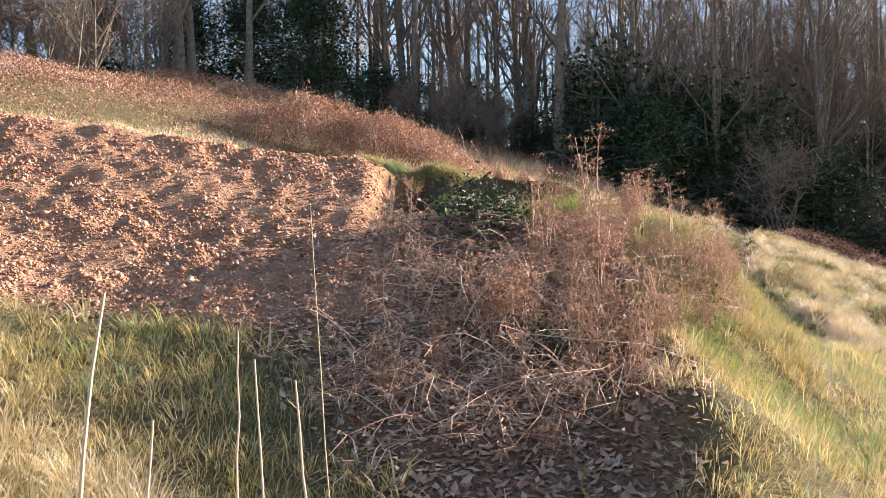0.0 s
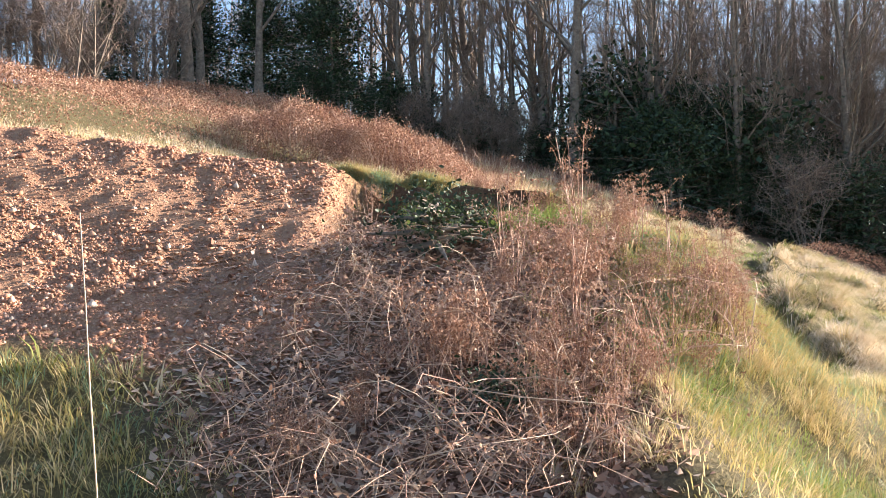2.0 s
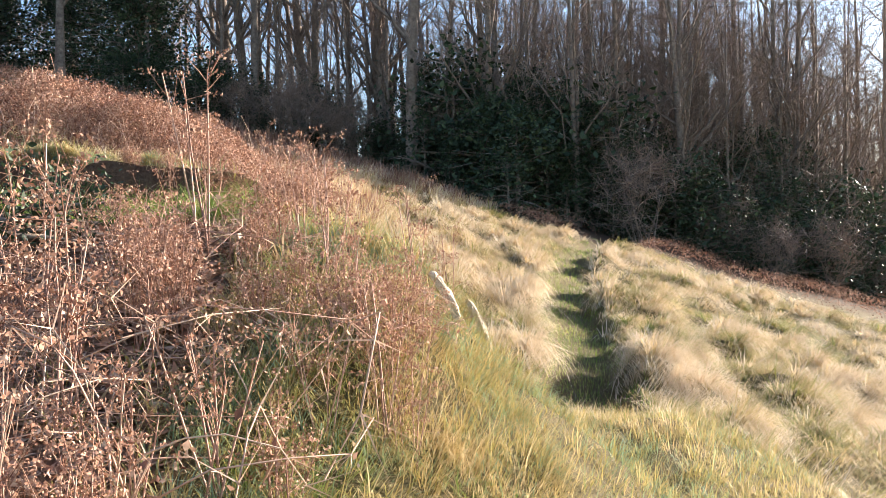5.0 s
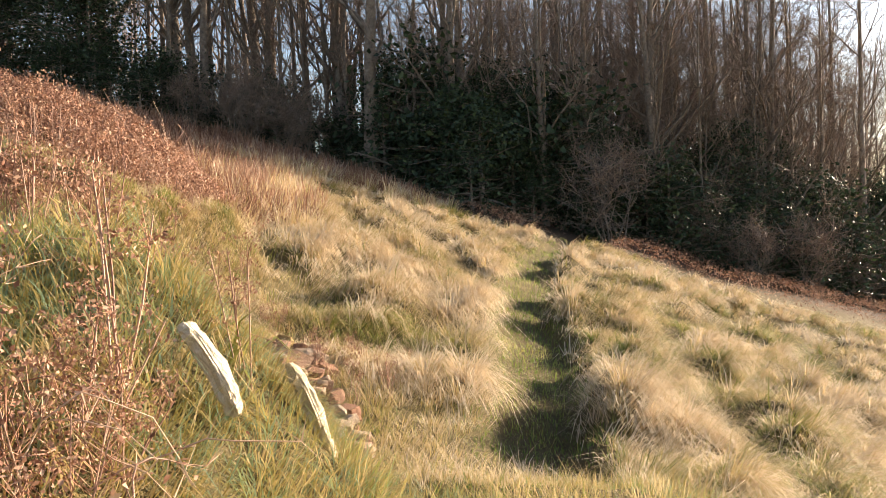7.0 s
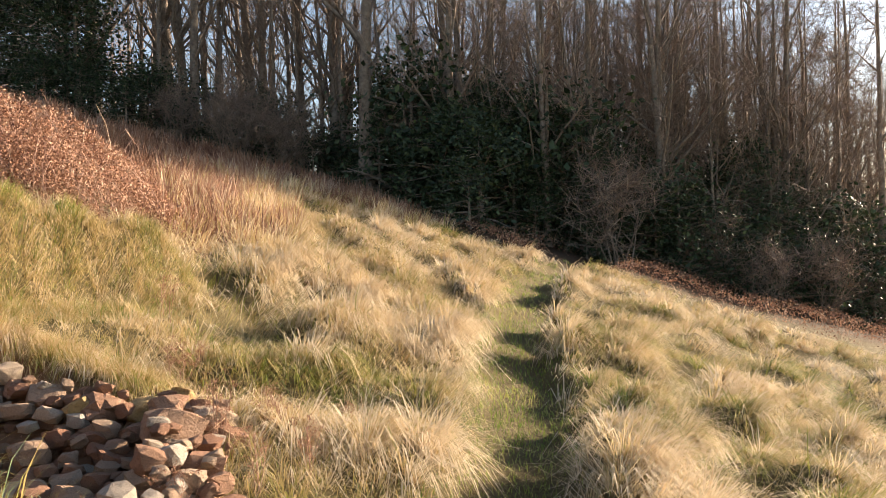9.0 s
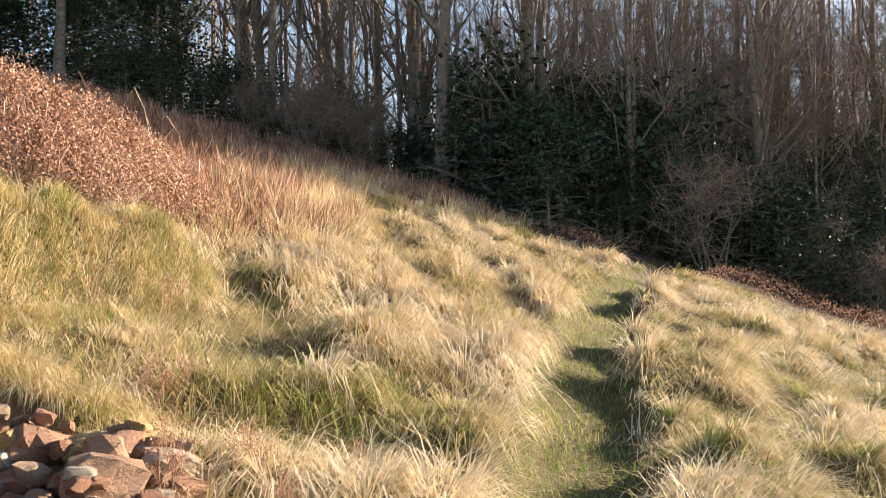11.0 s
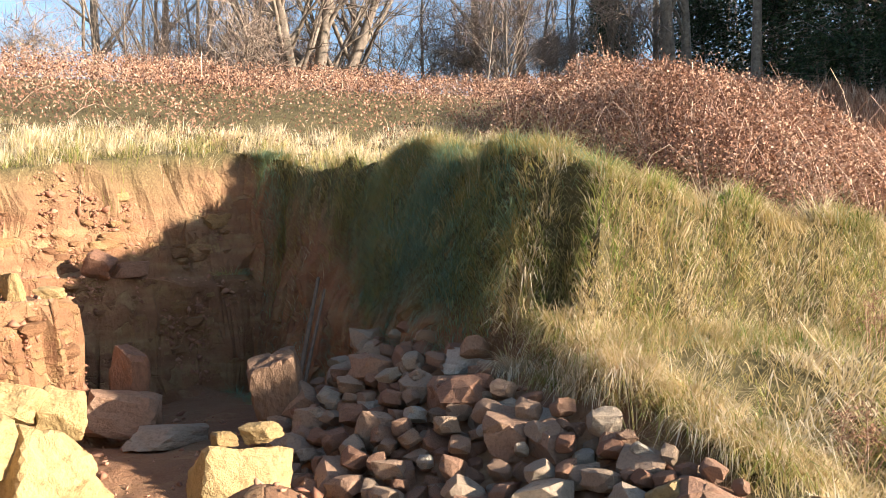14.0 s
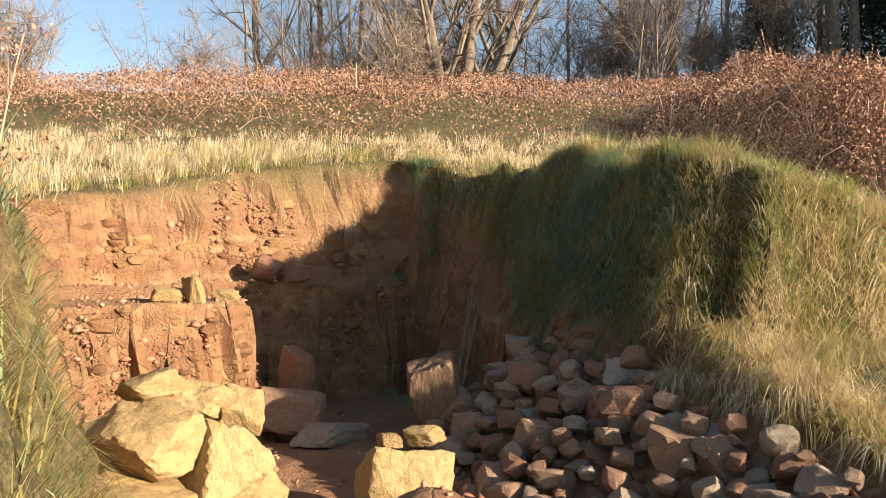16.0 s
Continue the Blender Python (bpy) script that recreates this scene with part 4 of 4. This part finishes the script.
def stone_mesh(name, mat, cuts=11, rough=0.04, detail=2, squash=(1, 0.8, 0.62)):
    """A broken stone: a ball cut flat by random planes, with small chips."""
    bm = bmesh.new()
    bmesh.ops.create_icosphere(bm, subdivisions=detail, radius=1)
    turn_m = Euler(rng.uniform(-0.35, 0.35, 3)).to_matrix()
    planes = [(turn_m @ Vector(a), rng.uniform(0.55, 0.78)) for a in ((1, 0, 0), (-1, 0, 0), (0, 1, 0), (0, -1, 0), (0, 0, 1), (0, 0, -1))]
    planes += [(Vector(rng.normal(0, 1, 3)).normalized(), rng.uniform(0.66, 0.92)) for _ in range(cuts - 5)]
    shift = Vector(rng.uniform(-50, 50, 3))
    for v in bm.verts:
        d = v.co.normalized()
        reach = min([1.15] + [k / max(d.dot(n), 1e-3) for n, k in planes if d.dot(n) > 0.05])
        reach += rough * noise.noise(d * 2.2 + shift) * 2 + rough * 0.6 * noise.noise(d * 6 + shift)
        v.co = Vector((d.x * squash[0], d.y * squash[1], d.z * squash[2])) * reach
    me = bpy.data.meshes.new(name)
    bm.to_mesh(me)
    bm.free()
    me.materials.append(mat)
    return me


def stone(name, me, place, size, turn=None, parent=None, label="", category="", group=""):
    ob = new(name, me)
    turn = turn if turn is not None else (rng.uniform(-25, 25), rng.uniform(-25, 25), rng.uniform(0, 360))
    ob.matrix_basis = pose(*place, *turn)
    ob.scale = size if isinstance(size, tuple) else (size, size, size)
    if parent is not None:
        ob.parent = parent
    if label:
        tagged(ob, label, category, group)
    return ob


shapes = [stone_mesh("stone", STONE, 9, 0.035, 2, squash=(1.3, rng.uniform(0.85, 1.2), rng.uniform(0.65, 1.0))) for _ in range(12)]
slabs = [stone_mesh("stone_block", PALE, 14, 0.04, 4, (1.3, 1.1, 1.0)) for _ in range(5)]
browns = [stone_mesh("boulder", STONE, 9, 0.04, 3, (1.2, 0.95, 0.85)) for _ in range(4)]


def pile_top_y(x):
    return 13.8 - 0.2 * (x - 0.6) - 0.22 * smooth(0.2, 0.7, x)


pile = tagged(new("stone_pile"), "heap of reddish-brown and grey quarried stones against the bank", "stone pile")
placed = []
for attempt in range(5200):
    px = rng.uniform(-1.35, 3.05)
    reach = 1.55 if px < 1.3 else 1.55 - 0.5 * (px - 1.3)
    v = rng.uniform(0.07, reach)
    py = float(pile_top_y(px)) - v
    r = float(np.clip(rng.lognormal(-2.5, 0.36), 0.045, 0.17)) if attempt > 60 else rng.uniform(0.14, 0.2)
    layer = 0 if attempt < 3600 else 1
    gap = 0.74 if layer == 0 else 0.8
    if px < 0.95 and py < 12.5 + 0.1 * px:
        continue
    if any((px - a) ** 2 + (py - b) ** 2 < (gap * (r + c)) ** 2 for a, b, c, l in placed if l == layer):
        continue
    if layer and (rng.random() < 0.35 or r > 0.12):
        continue
    placed.append((px, py, r, layer))
    lift = r * 0.3 + (0.1 if layer else 0)
    stone("stone", shapes[int(rng.integers(12))], (px, py, float(height(px, py)) + float(lift)), r * 1.08, parent=pile)
for attempt in range(5000):
    px, py = rng.uniform(1.5, 3.9), rng.uniform(10.5, 13.5)
    if float(pile_mask(px, py)) < 0.35 or py > float(pile_top_y(px)) - 0.1:
        continue
    r = float(np.clip(rng.lognormal(-2.5, 0.34), 0.05, 0.16))
    layer = 0 if attempt < 3200 else 1
    if any((px - a) ** 2 + (py - b) ** 2 < (0.76 * (r + c)) ** 2 for a, b, c, l in placed if l == layer):
        continue
    if layer and (rng.random() < 0.4 or r > 0.12):
        continue
    placed.append((px, py, r, layer))
    stone("stone", shapes[int(rng.integers(12))], (px, py, float(height(px, py)) + r * 0.3 + (0.11 if layer else 0)), r * 1.08, parent=pile)
for px, py, pz, r in ((2.45, 13.0, 0.6, 0.12), (2.05, 12.95, 0.6, 0.11), (2.7, 13.1, 0.5, 0.1)):
    stone("stone", slabs[int(rng.integers(5))], (px, py, float(height(px, py)) + 0.12), r, parent=pile, label="pale sunlit stone")

standing = stone_mesh("standing_slab", plain_material("grey-brown stone", [(0.0, (0.2, 0.125, 0.08)), (1.0, (0.25, 0.165, 0.11))], scale=8, by="object"), 14, 0.05, 4, (1.2, 1.0, 0.95))
entry = "stacked blocks at the pit entrance"
for px, py, pz, sz, turn in (
    (-0.92, 10.82, 0.72, (0.36, 0.3, 0.26), (12, 10, 30)),
    (-0.72, 10.70, 0.32, (0.34, 0.3, 0.32), (-8, 5, 80)),
    (-1.18, 10.90, 0.98, (0.24, 0.2, 0.13), (5, -6, 10)),
    (-1.05, 11.15, 0.90, (0.24, 0.22, 0.16), (0, 8, 130)),
    (-1.0, 11.40, 0.80, (0.15, 0.16, 0.2), (20, 0, 60)),
    (-0.74, 11.16, 0.56, (0.27, 0.26, 0.34), (5, 12, 200)),
    (-0.6, 11.10, 0.22, (0.28, 0.27, 0.2), (0, 0, 250)),
    (-1.0, 11.3, 0.35, (0.36, 0.33, 0.36), (0, 4, 10)),
    (-1.3, 10.8, 0.42, (0.38, 0.36, 0.42), (0, 0, 95)),
    (-1.6, 10.95, 0.75, (0.22, 0.2, 0.18), (10, 0, 20)),
):
    stone("stone_block", slabs[int(rng.integers(5))], (px, py, pz), sz, turn, None, "large yellow sunlit stone block in a stack", "stone block", entry)
for px, py, pz, sz, turn in ((-0.34, 12.18, 0.34, (0.27, 0.2, 0.3), (0, 6, 60)), (-0.42, 12.12, 0.62, (0.09, 0.08, 0.07), (0, 0, 0)), (-0.27, 12.28, 0.66, (0.12, 0.09, 0.08), (8, 0, 40))):
    stone("stone_block", slabs[int(rng.integers(5))], (px, py, pz), sz, turn, None, "sunlit stone at the foot of the heap", "stone block", entry)
stone("standing_slab", standing, (-1.5, 13.25, 0.68), (0.25, 0.26, 0.5), (3, -8, 45), None, "brown upright stone slab beside the heap", "stone slab")
for px, py, pz, sz, turn in ((-3.1, 12.75, 0.36, (0.42, 0.34, 0.36), (0, 8, 60)), (-3.25, 12.85, 0.68, (0.2, 0.2, 0.42), (8, 0, 20)), (-2.65, 12.95, 0.2, (0.42, 0.3, 0.16), (0, 3, 100))):
    stone("boulder", browns[int(rng.integers(4))], (px, py, pz), sz, turn, None, "smooth brown boulder on the pit floor", "boulder")
for px, py, sz, turn in ((-5.02, 13.35, (0.2, 0.17, 0.24), (10, 12, 40)), (-5.0, 13.68, (0.24, 0.17, 0.15), (0, -12, 70))):
    stone("ledge_stone", browns[int(rng.integers(4))], (px, py, float(height(px, py)) + sz[2] * 0.6), sz, turn, None, "loose brown stone lying on a soil ledge", "stone")
for px, py, sz, turn in ((-3.45, 11.95, (0.1, 0.09, 0.17), (15, 0, 10)), (-3.45, 12.25, (0.12, 0.1, 0.08), (0, 10, 60)), (-3.6, 11.75, (0.16, 0.13, 0.1), (0, 0, 80))):
    stone("ledge_stone", slabs[int(rng.integers(5))], (px, py, float(height(px, py)) + sz[2] * 0.6), sz, turn, None, "loose pale stone lying on a soil ledge", "stone")
WHITE = plain_material("white stone", [(0.0, (0.6, 0.53, 0.4)), (1.0, (0.7, 0.63, 0.5))], scale=30, by="object")


def edge_slab(place, size, turn):
    """A thin weathered slab set on edge, slightly bowed, with chipped rims."""
    bm = bmesh.new()
    bmesh.ops.create_icosphere(bm, subdivisions=4, radius=1)
    for v in bm.verts:
        q = Vector([math.copysign(abs(c) ** 0.45, c) for c in v.co])
        chip = 1 + 0.4 * noise.noise(Vector((q.x, q.y, q.z * 4)) * 1.3 + Vector(place) * 7) + 0.25 * noise.noise(Vector((q.x, q.y, q.z * 4)) * 3.5)
        v.co = Vector((q.x * size[0] * chip - 0.25 * size[2] * q.z ** 2 * 0.4, q.y * size[1] * chip, q.z * size[2] * (1 + 0.06 * noise.noise(q * 3))))
    me = bpy.data.meshes.new("half_buried_stone")
    bm.to_mesh(me)
    bm.free()
    me.materials.append(WHITE)
    return stone("half_buried_stone", me, place, 1.0, turn, None, "white sunlit stone half buried in the grass bank", "stone")


edge_slab((2.68, 7.54, 1.2), (0.021, 0.03, 0.135), (0, -28, -12))
edge_slab((2.93, 7.96, 0.97), (0.021, 0.03, 0.18), (0, -20, -12))
# stones standing out of the dug face
face = tagged(new("rock_face"), "pale broken rock bands in the dug soil face", "rock face")
FACE = plain_material("banded rock", [(0.0, (0.18, 0.088, 0.045)), (0.6, (0.25, 0.135, 0.065)), (1.0, (0.33, 0.21, 0.095))], scale=7, by="object")
face_shapes = [stone_mesh("stone", FACE, 9, 0.05, 2, (1.2, 1.1, 0.9)) for _ in range(5)]


def face_x(y, z):
    """Where the dug face stands at that height."""
    lo, hi = np.full(len(y), -2.4), np.full(len(y), -6.6)
    for _ in range(18):
        mid = (lo + hi) / 2
        up = height(mid, y) > z
        hi, lo = np.where(up, mid, hi), np.where(up, lo, mid)
    return lo


count = 130
py = rng.uniform(11.0, 15.2, count)
pz = rng.choice([2.0, 2.2, 1.85, 1.2, 0.7], count, p=[0.26, 0.22, 0.2, 0.17, 0.15]) + rng.normal(0, 0.13, count)
for px, py_, pz_ in zip(face_x(py, pz), py, pz):
    w = float(np.clip(rng.lognormal(-2.65, 0.5), 0.03, 0.2))
    stone("stone", face_shapes[int(rng.integers(5))], (px - 0.5 * w, py_, pz_), (w * 0.75, w * 1.2, w * 0.75), (rng.uniform(-8, 8), rng.uniform(-8, 8), rng.uniform(-15, 15)), face)


def clods(name, x, y, size, tint, label, sink=0.3, z=None):
    """Crumbs of earth: uneven eight-sided lumps."""
    n = len(x)
    base = np.array([(1, 0, 0), (-1, 0, 0), (0, 1, 0), (0, -1, 0), (0, 0, 1), (0, 0, -1)], float)
    v = base[None] * rng.uniform(0.4, 1.35, (n, 6, 1)) + rng.normal(0, 0.28, (n, 6, 3))
    a = rng.uniform(0, 6.283, n)
    c, s_ = np.cos(a)[:, None], np.sin(a)[:, None]
    v = np.stack([v[..., 0] * c - v[..., 1] * s_, v[..., 0] * s_ + v[..., 1] * c, v[..., 2] * 0.8], -1) * size[:, None, None]
    v += np.stack([x, y, height(x, y) + size * sink if z is None else z], -1)[:, None]
    f = np.array([(0, 2, 4), (2, 1, 4), (1, 3, 4), (3, 0, 4), (2, 0, 5), (1, 2, 5), (3, 1, 5), (0, 3, 5)])
    faces = (np.arange(n)[:, None, None] * 6 + f[None]).reshape(-1, 3)
    return tagged(mesh_from(name, v.reshape(-1, 3), [faces], CLOD, np.repeat(np.clip(tint, 0, 1), 6)), label, "soil", kind="stuff")


x, y = scatter(110000, -7, 0.6, 5.8, 10.3, lambda x, y: mound_mask(x, y) * (0.3 + 0.7 * smooth(-0.3, 0.4, fbm(x, y, 0.8, 2, 102) + 0.5 * smooth(8.2, 6.4, y))))
n = len(x)
clods("soil_clods", x, y, np.clip(rng.lognormal(-4.65, 0.55, n), 0.004, 0.045), 0.48 + 0.22 * rng.standard_normal(n), "loose crumbly red-brown clods on the heap", sink=0.05)
x, y = scatter(6000, -5.5, 2.0, 10.3, 14, lambda x, y: pit_mask(x, y) * (0.25 + 0.75 * smooth(0.7, 0.1, np.hypot(x - 0.35, 1.3 * (y - 12.1)))))
n = len(x)
clods("pit_rubble", x, y, np.clip(rng.lognormal(-4.2, 0.6, n), 0.005, 0.06), 0.42 + 0.2 * rng.standard_normal(n), "red-brown crumbs of soil on the pit floor")

y, z = rng.uniform(10.8, 15.3, 6000), 0.15 + 2.9 * rng.random(6000)
x = face_x(y, z)
keep = z < hill(x, y) - 0.05
x, y, z = x[keep], y[keep], z[keep]
n = len(x)
clods("face_lumps", x - 0.05, y, np.clip(rng.lognormal(-4.1, 0.5, n), 0.006, 0.06), 0.3 + 0.12 * rng.standard_normal(n) + 0.15 * vnoise(y, z * 3, 0.6, 98), "lumps of red-brown earth in the dug face", z=z)

# ---- litter, weeds and stalks ----
x, y = scatter(30000, -3, 2, 3.2, 9.5, lambda x, y: litter_mask(x, y) * (1 - 0.85 * mound_mask(x, y)))
leaf = Bag()
leaf.leaves(np.stack([x, y, height(x, y) + rng.uniform(0.0, 0.03, len(x))], 1), rng.uniform(0.035, 0.1, len(x)), 0.66 + 0.25 * rng.standard_normal(len(x)), 0.6)
tagged(leaf.build("leaf_litter", RUST), "fallen brown leaves covering the hollow", "leaves", kind="stuff")


def dead_weed(tall, stems, spread, tint, heads=14, label="reddish-brown dead weed with dry seed heads"):
    """A clump of dry stems that branch into flat seed heads."""
    root = new("dead_weed")
    for k in range(stems):
        stalk, head = Bag(), Bag()
        a, lean = rng.uniform(0, 6.283), rng.uniform(0.05, spread)
        h = tall * rng.uniform(0.6, 1.0)
        p, r = limb(np.array([rng.normal(0, 0.05), rng.normal(0, 0.05), -0.05]), (math.cos(a) * lean, math.sin(a) * lean, 1), h, 0.006, -0.06, 6, 0.03)
        stalk.tube(p, 0.006 * (1 - 0.5 * np.linspace(0, 1, 6)), 4, tint + rng.normal(0, 0.15))
        for m in range(7):
            f = rng.uniform(2.2, 5)
            j = min(int(f), 4)
            q0 = p[j] + (p[j + 1] - p[j]) * (f - j)
            q, _ = limb(q0, rng.normal(0, 0.6, 3) + np.array([0, 0, 1.0]), rng.uniform(0.08, 0.25), 0.002, 0, 3, 0.08)
            head.tube(q, np.array([0.0025, 0.002, 0.0015]), 3, tint + rng.normal(0, 0.15))
            c = heads
            head.leaves(q[-1] + rng.normal(0, 1, (c, 3)) * np.array([0.035, 0.035, 0.012]), rng.uniform(0.012, 0.03, c), 0.55 + 0.22 * rng.standard_normal(c))
        stem = stalk.build("stem", CANE, root)
        tagged(head.build("seed_head", RUST, stem), kind="stuff")
    return tagged(root, label, "weed", "dead weeds in the hollow")


def tangle(size, canes, tint):
    """Pale dry stems fallen over one another."""
    root = new("fallen_stems")
    bits = Bag()
    for k in range(canes):
        cane = Bag()
        a, r, h = rng.uniform(0, 6.283), rng.uniform(0.3, 1.1) * size, rng.uniform(0.05, 0.42) * size
        t = np.linspace(0, 1, 7)
        c0 = rng.normal(0, 0.25 * size, 2)
        bend = rng.normal(0, 1.6)
        p = np.stack([c0[0] + np.cos(a + bend * t) * r * t, c0[1] + np.sin(a + bend * t) * r * t, h * np.sin(math.pi * (0.03 + 0.85 * t)) + 0.02], 1)
        p[1:] += np.cumsum(rng.normal(0, 0.03 * size, (6, 3)), 0)
        cane.tube(p, 0.0028 * (1 - 0.7 * t) + 0.0008, 4, tint - 0.12 + rng.normal(0, 0.2))
        cane.build("stem", CANE, root)
        side = p[rng.integers(1, 7, 9)]
        bits.slivers(side, side + rng.normal(0, 0.09, (9, 3)), np.full(9, 0.005), np.full(9, 0.9))
        c = 7
        bits.leaves(p[rng.integers(2, 7, c)] + rng.normal(0, 0.03, (c, 3)), rng.uniform(0.015, 0.045, c), 0.6 + 0.25 * rng.standard_normal(c))
    tagged(bits.build("withered_leaves", RUST, root), kind="stuff")
    return tagged(root, "tangle of pale withered stems fallen over the slope", "weed", "fallen stems in the hollow")


weeds = [dead_weed(1.0, 6, 0.35, 0.6), dead_weed(0.85, 8, 0.5, 0.45), dead_weed(1.15, 4, 0.2, 0.55), dead_weed(0.65, 9, 0.6, 0.5)]
for k in range(25):
    px = rng.uniform(0.3, 1.75)
    py = rng.uniform(5.4, 8.6)
    plant(weeds[k % 4], px + 0.1 * (py - 6), py, rng.uniform(0, 360), rng.uniform(0.5, 0.85) - 0.12 * max(0, py - 6.5))
for px, py, sz in ((1.7, 9.6, 0.72), (2.5, 7.3, 0.6), (2.3, 6.6, 0.7), (2.75, 7.8, 0.5), (2.1, 7.4, 0.7), (3.0, 10.6, 0.5), (3.3, 12.0, 0.5), (2.6, 10.9, 0.45), (-0.6, 9.0, 0.5), (-0.35, 8.7, 0.55)):
    plant(weeds[2], px, py, rng.uniform(0, 360), sz)
for k in range(18):
    py = rng.uniform(4.5, 6.6)
    plant(weeds[(3, 1, 0)[k % 3]], rng.uniform(-0.5, 1.3), py, rng.uniform(0, 360), rng.uniform(0.3, 0.55))
for k in range(46):
    py = rng.uniform(4.9, 9.0)
    px = 1.75 + 0.14 * (py - 5.5) + rng.normal(-0.1, 0.38)
    if float(walked(px, py)) > 0.75:
        plant(weeds[k % 4], px, py, rng.uniform(0, 360), rng.uniform(0.4, 0.75))
for k in range(26):
    px = rng.uniform(-0.5, 1.5)
    plant(weeds[(3, 1)[k % 2]], px, float(ridge_y(px)) + rng.uniform(0.03, 0.12), rng.uniform(0, 360), rng.uniform(0.2, 0.36))
for px, py, sz in ((2.3, 6.8, 0.55), (2.45, 6.95, 0.5), (2.2, 7.05, 0.6), (2.5, 7.15, 0.42), (2.4, 6.6, 0.5), (3.0, 12.6, 0.6), (3.35, 13.1, 0.55), (3.6, 12.4, 0.5), (2.5, 14.1, 0.7), (2.2, 15.6, 0.6), (1.6, 16.4, 0.6), (3.9, 13.6, 0.45), (2.9, 11.5, 0.5)):
    plant(weeds[(0, 3)[int(px * 10) % 2]], px, py, rng.uniform(0, 360), sz)
heaps = [tangle(0.9, 22, 0.75), tangle(0.7, 26, 0.6), tangle(1.1, 16, 0.85)]
for k in range(20):
    plant(heaps[k % 3], rng.uniform(-0.6, 1.5), rng.uniform(4.8, 8.3), rng.uniform(0, 360), rng.uniform(0.6, 1.1))
for k, (px, py) in enumerate(((1.7, 7.0), (2.0, 8.0), (1.9, 7.5), (1.6, 8.6), (2.3, 7.0))):
    plant(heaps[k % 3], px, py, rng.uniform(0, 360), rng.uniform(0.4, 0.7))
for k, (px, py, sz) in enumerate(((2.2, 6.85, 0.62), (2.36, 7.0, 0.55), (2.05, 6.5, 0.6), (1.95, 6.1, 0.6), (2.45, 7.2, 0.5))):
    plant(weeds[(1, 3, 0)[k % 3]], px, py, 70 * k, sz)
for o, px, py in zip(weeds + heaps, (0.9, 1.2, 1.5, 0.6, 0.3, -0.4, 0.8), (7.2, 6.4, 7.9, 5.8, 6.6, 7.4, 5.3)):
    o.matrix_basis = pose(px, py, float(height(px, py)))


def dry_stalk(px, py, top, lean, r=0.006):
    """One tall bleached grass stem."""
    z = float(height(px, py)) - 0.05
    b = Bag()
    t = np.linspace(0, 1, 8)
    p = np.stack([lean * t ** 1.5, 0.05 * lean * t, (top - z) * t], 1) + np.array([px, py, z])
    p[1:-1, :2] += rng.normal(0, 0.004, (6, 2))
    b.tube(p, r * (1.1 - 0.55 * t), 6, 0.95)
    return tagged(b.build("dry_stalk", CANE), "tall bleached dry grass stalk", "stalk", "dry stalks at the walk's side")


for row in ((-0.5, 3.45, 1.62, -0.06, 0.003), (-1.15, 2.3, 1.34, 0.18, 0.008), (-0.68, 3.0, 1.03, -0.03, 0.006), (-0.5, 3.0, 0.95, -0.06, 0.007), (-0.9, 3.4, 1.09, 0.03, 0.006), (-1.05, 2.6, 0.9, 0.1, 0.006)):
    dry_stalk(*row)

ivy = evergreen("ivy_clump", 0.42, 0.55, 900, "low dark-green ivy clump in the hollow", 0.05, "ivy", 0.5)
ivy.matrix_basis = pose(0.3, 8.05, float(height(0.3, 8.05)))
plant(ivy, 0.75, 5.6, 40, 0.6), plant(ivy, 0.55, 8.35, 200, 0.8)
x = rng.uniform(0.0, 1.7, 70)
y = rng.uniform(8.55, 9.6, 70)
tufts("hollow_tufts", x, y, 60, 0.06, (0.15, 0.32), 0.006, (0.3, 1.0), np.zeros((70, 2)), 0.35 + 0.2 * rng.standard_normal(70), FRESH, "fresh green grass tufts under the cut bank")


POLE = plain_material("weathered wood", [(0.3, (0.08, 0.058, 0.042)), (0.7, (0.15, 0.11, 0.08))], scale=14, bumpy=0.5)


def leaning_pole(a, b, r):
    p = Bag()
    a, b = np.array(a), np.array(b)
    t = np.linspace(0, 1, 6)[:, None]
    p.tube(a + (b - a) * t, r * (1 - 0.25 * t[:, 0]), 8, 0.4)
    return tagged(p.build("wooden_pole", POLE), "weathered wooden pole leaning on the bank", "pole")


leaning_pole((-1.5, 13.45, 0.7), (-1.83, 13.92, 1.55), 0.022)
leaning_pole((-1.42, 13.45, 0.7), (-1.72, 13.9, 1.45), 0.016)
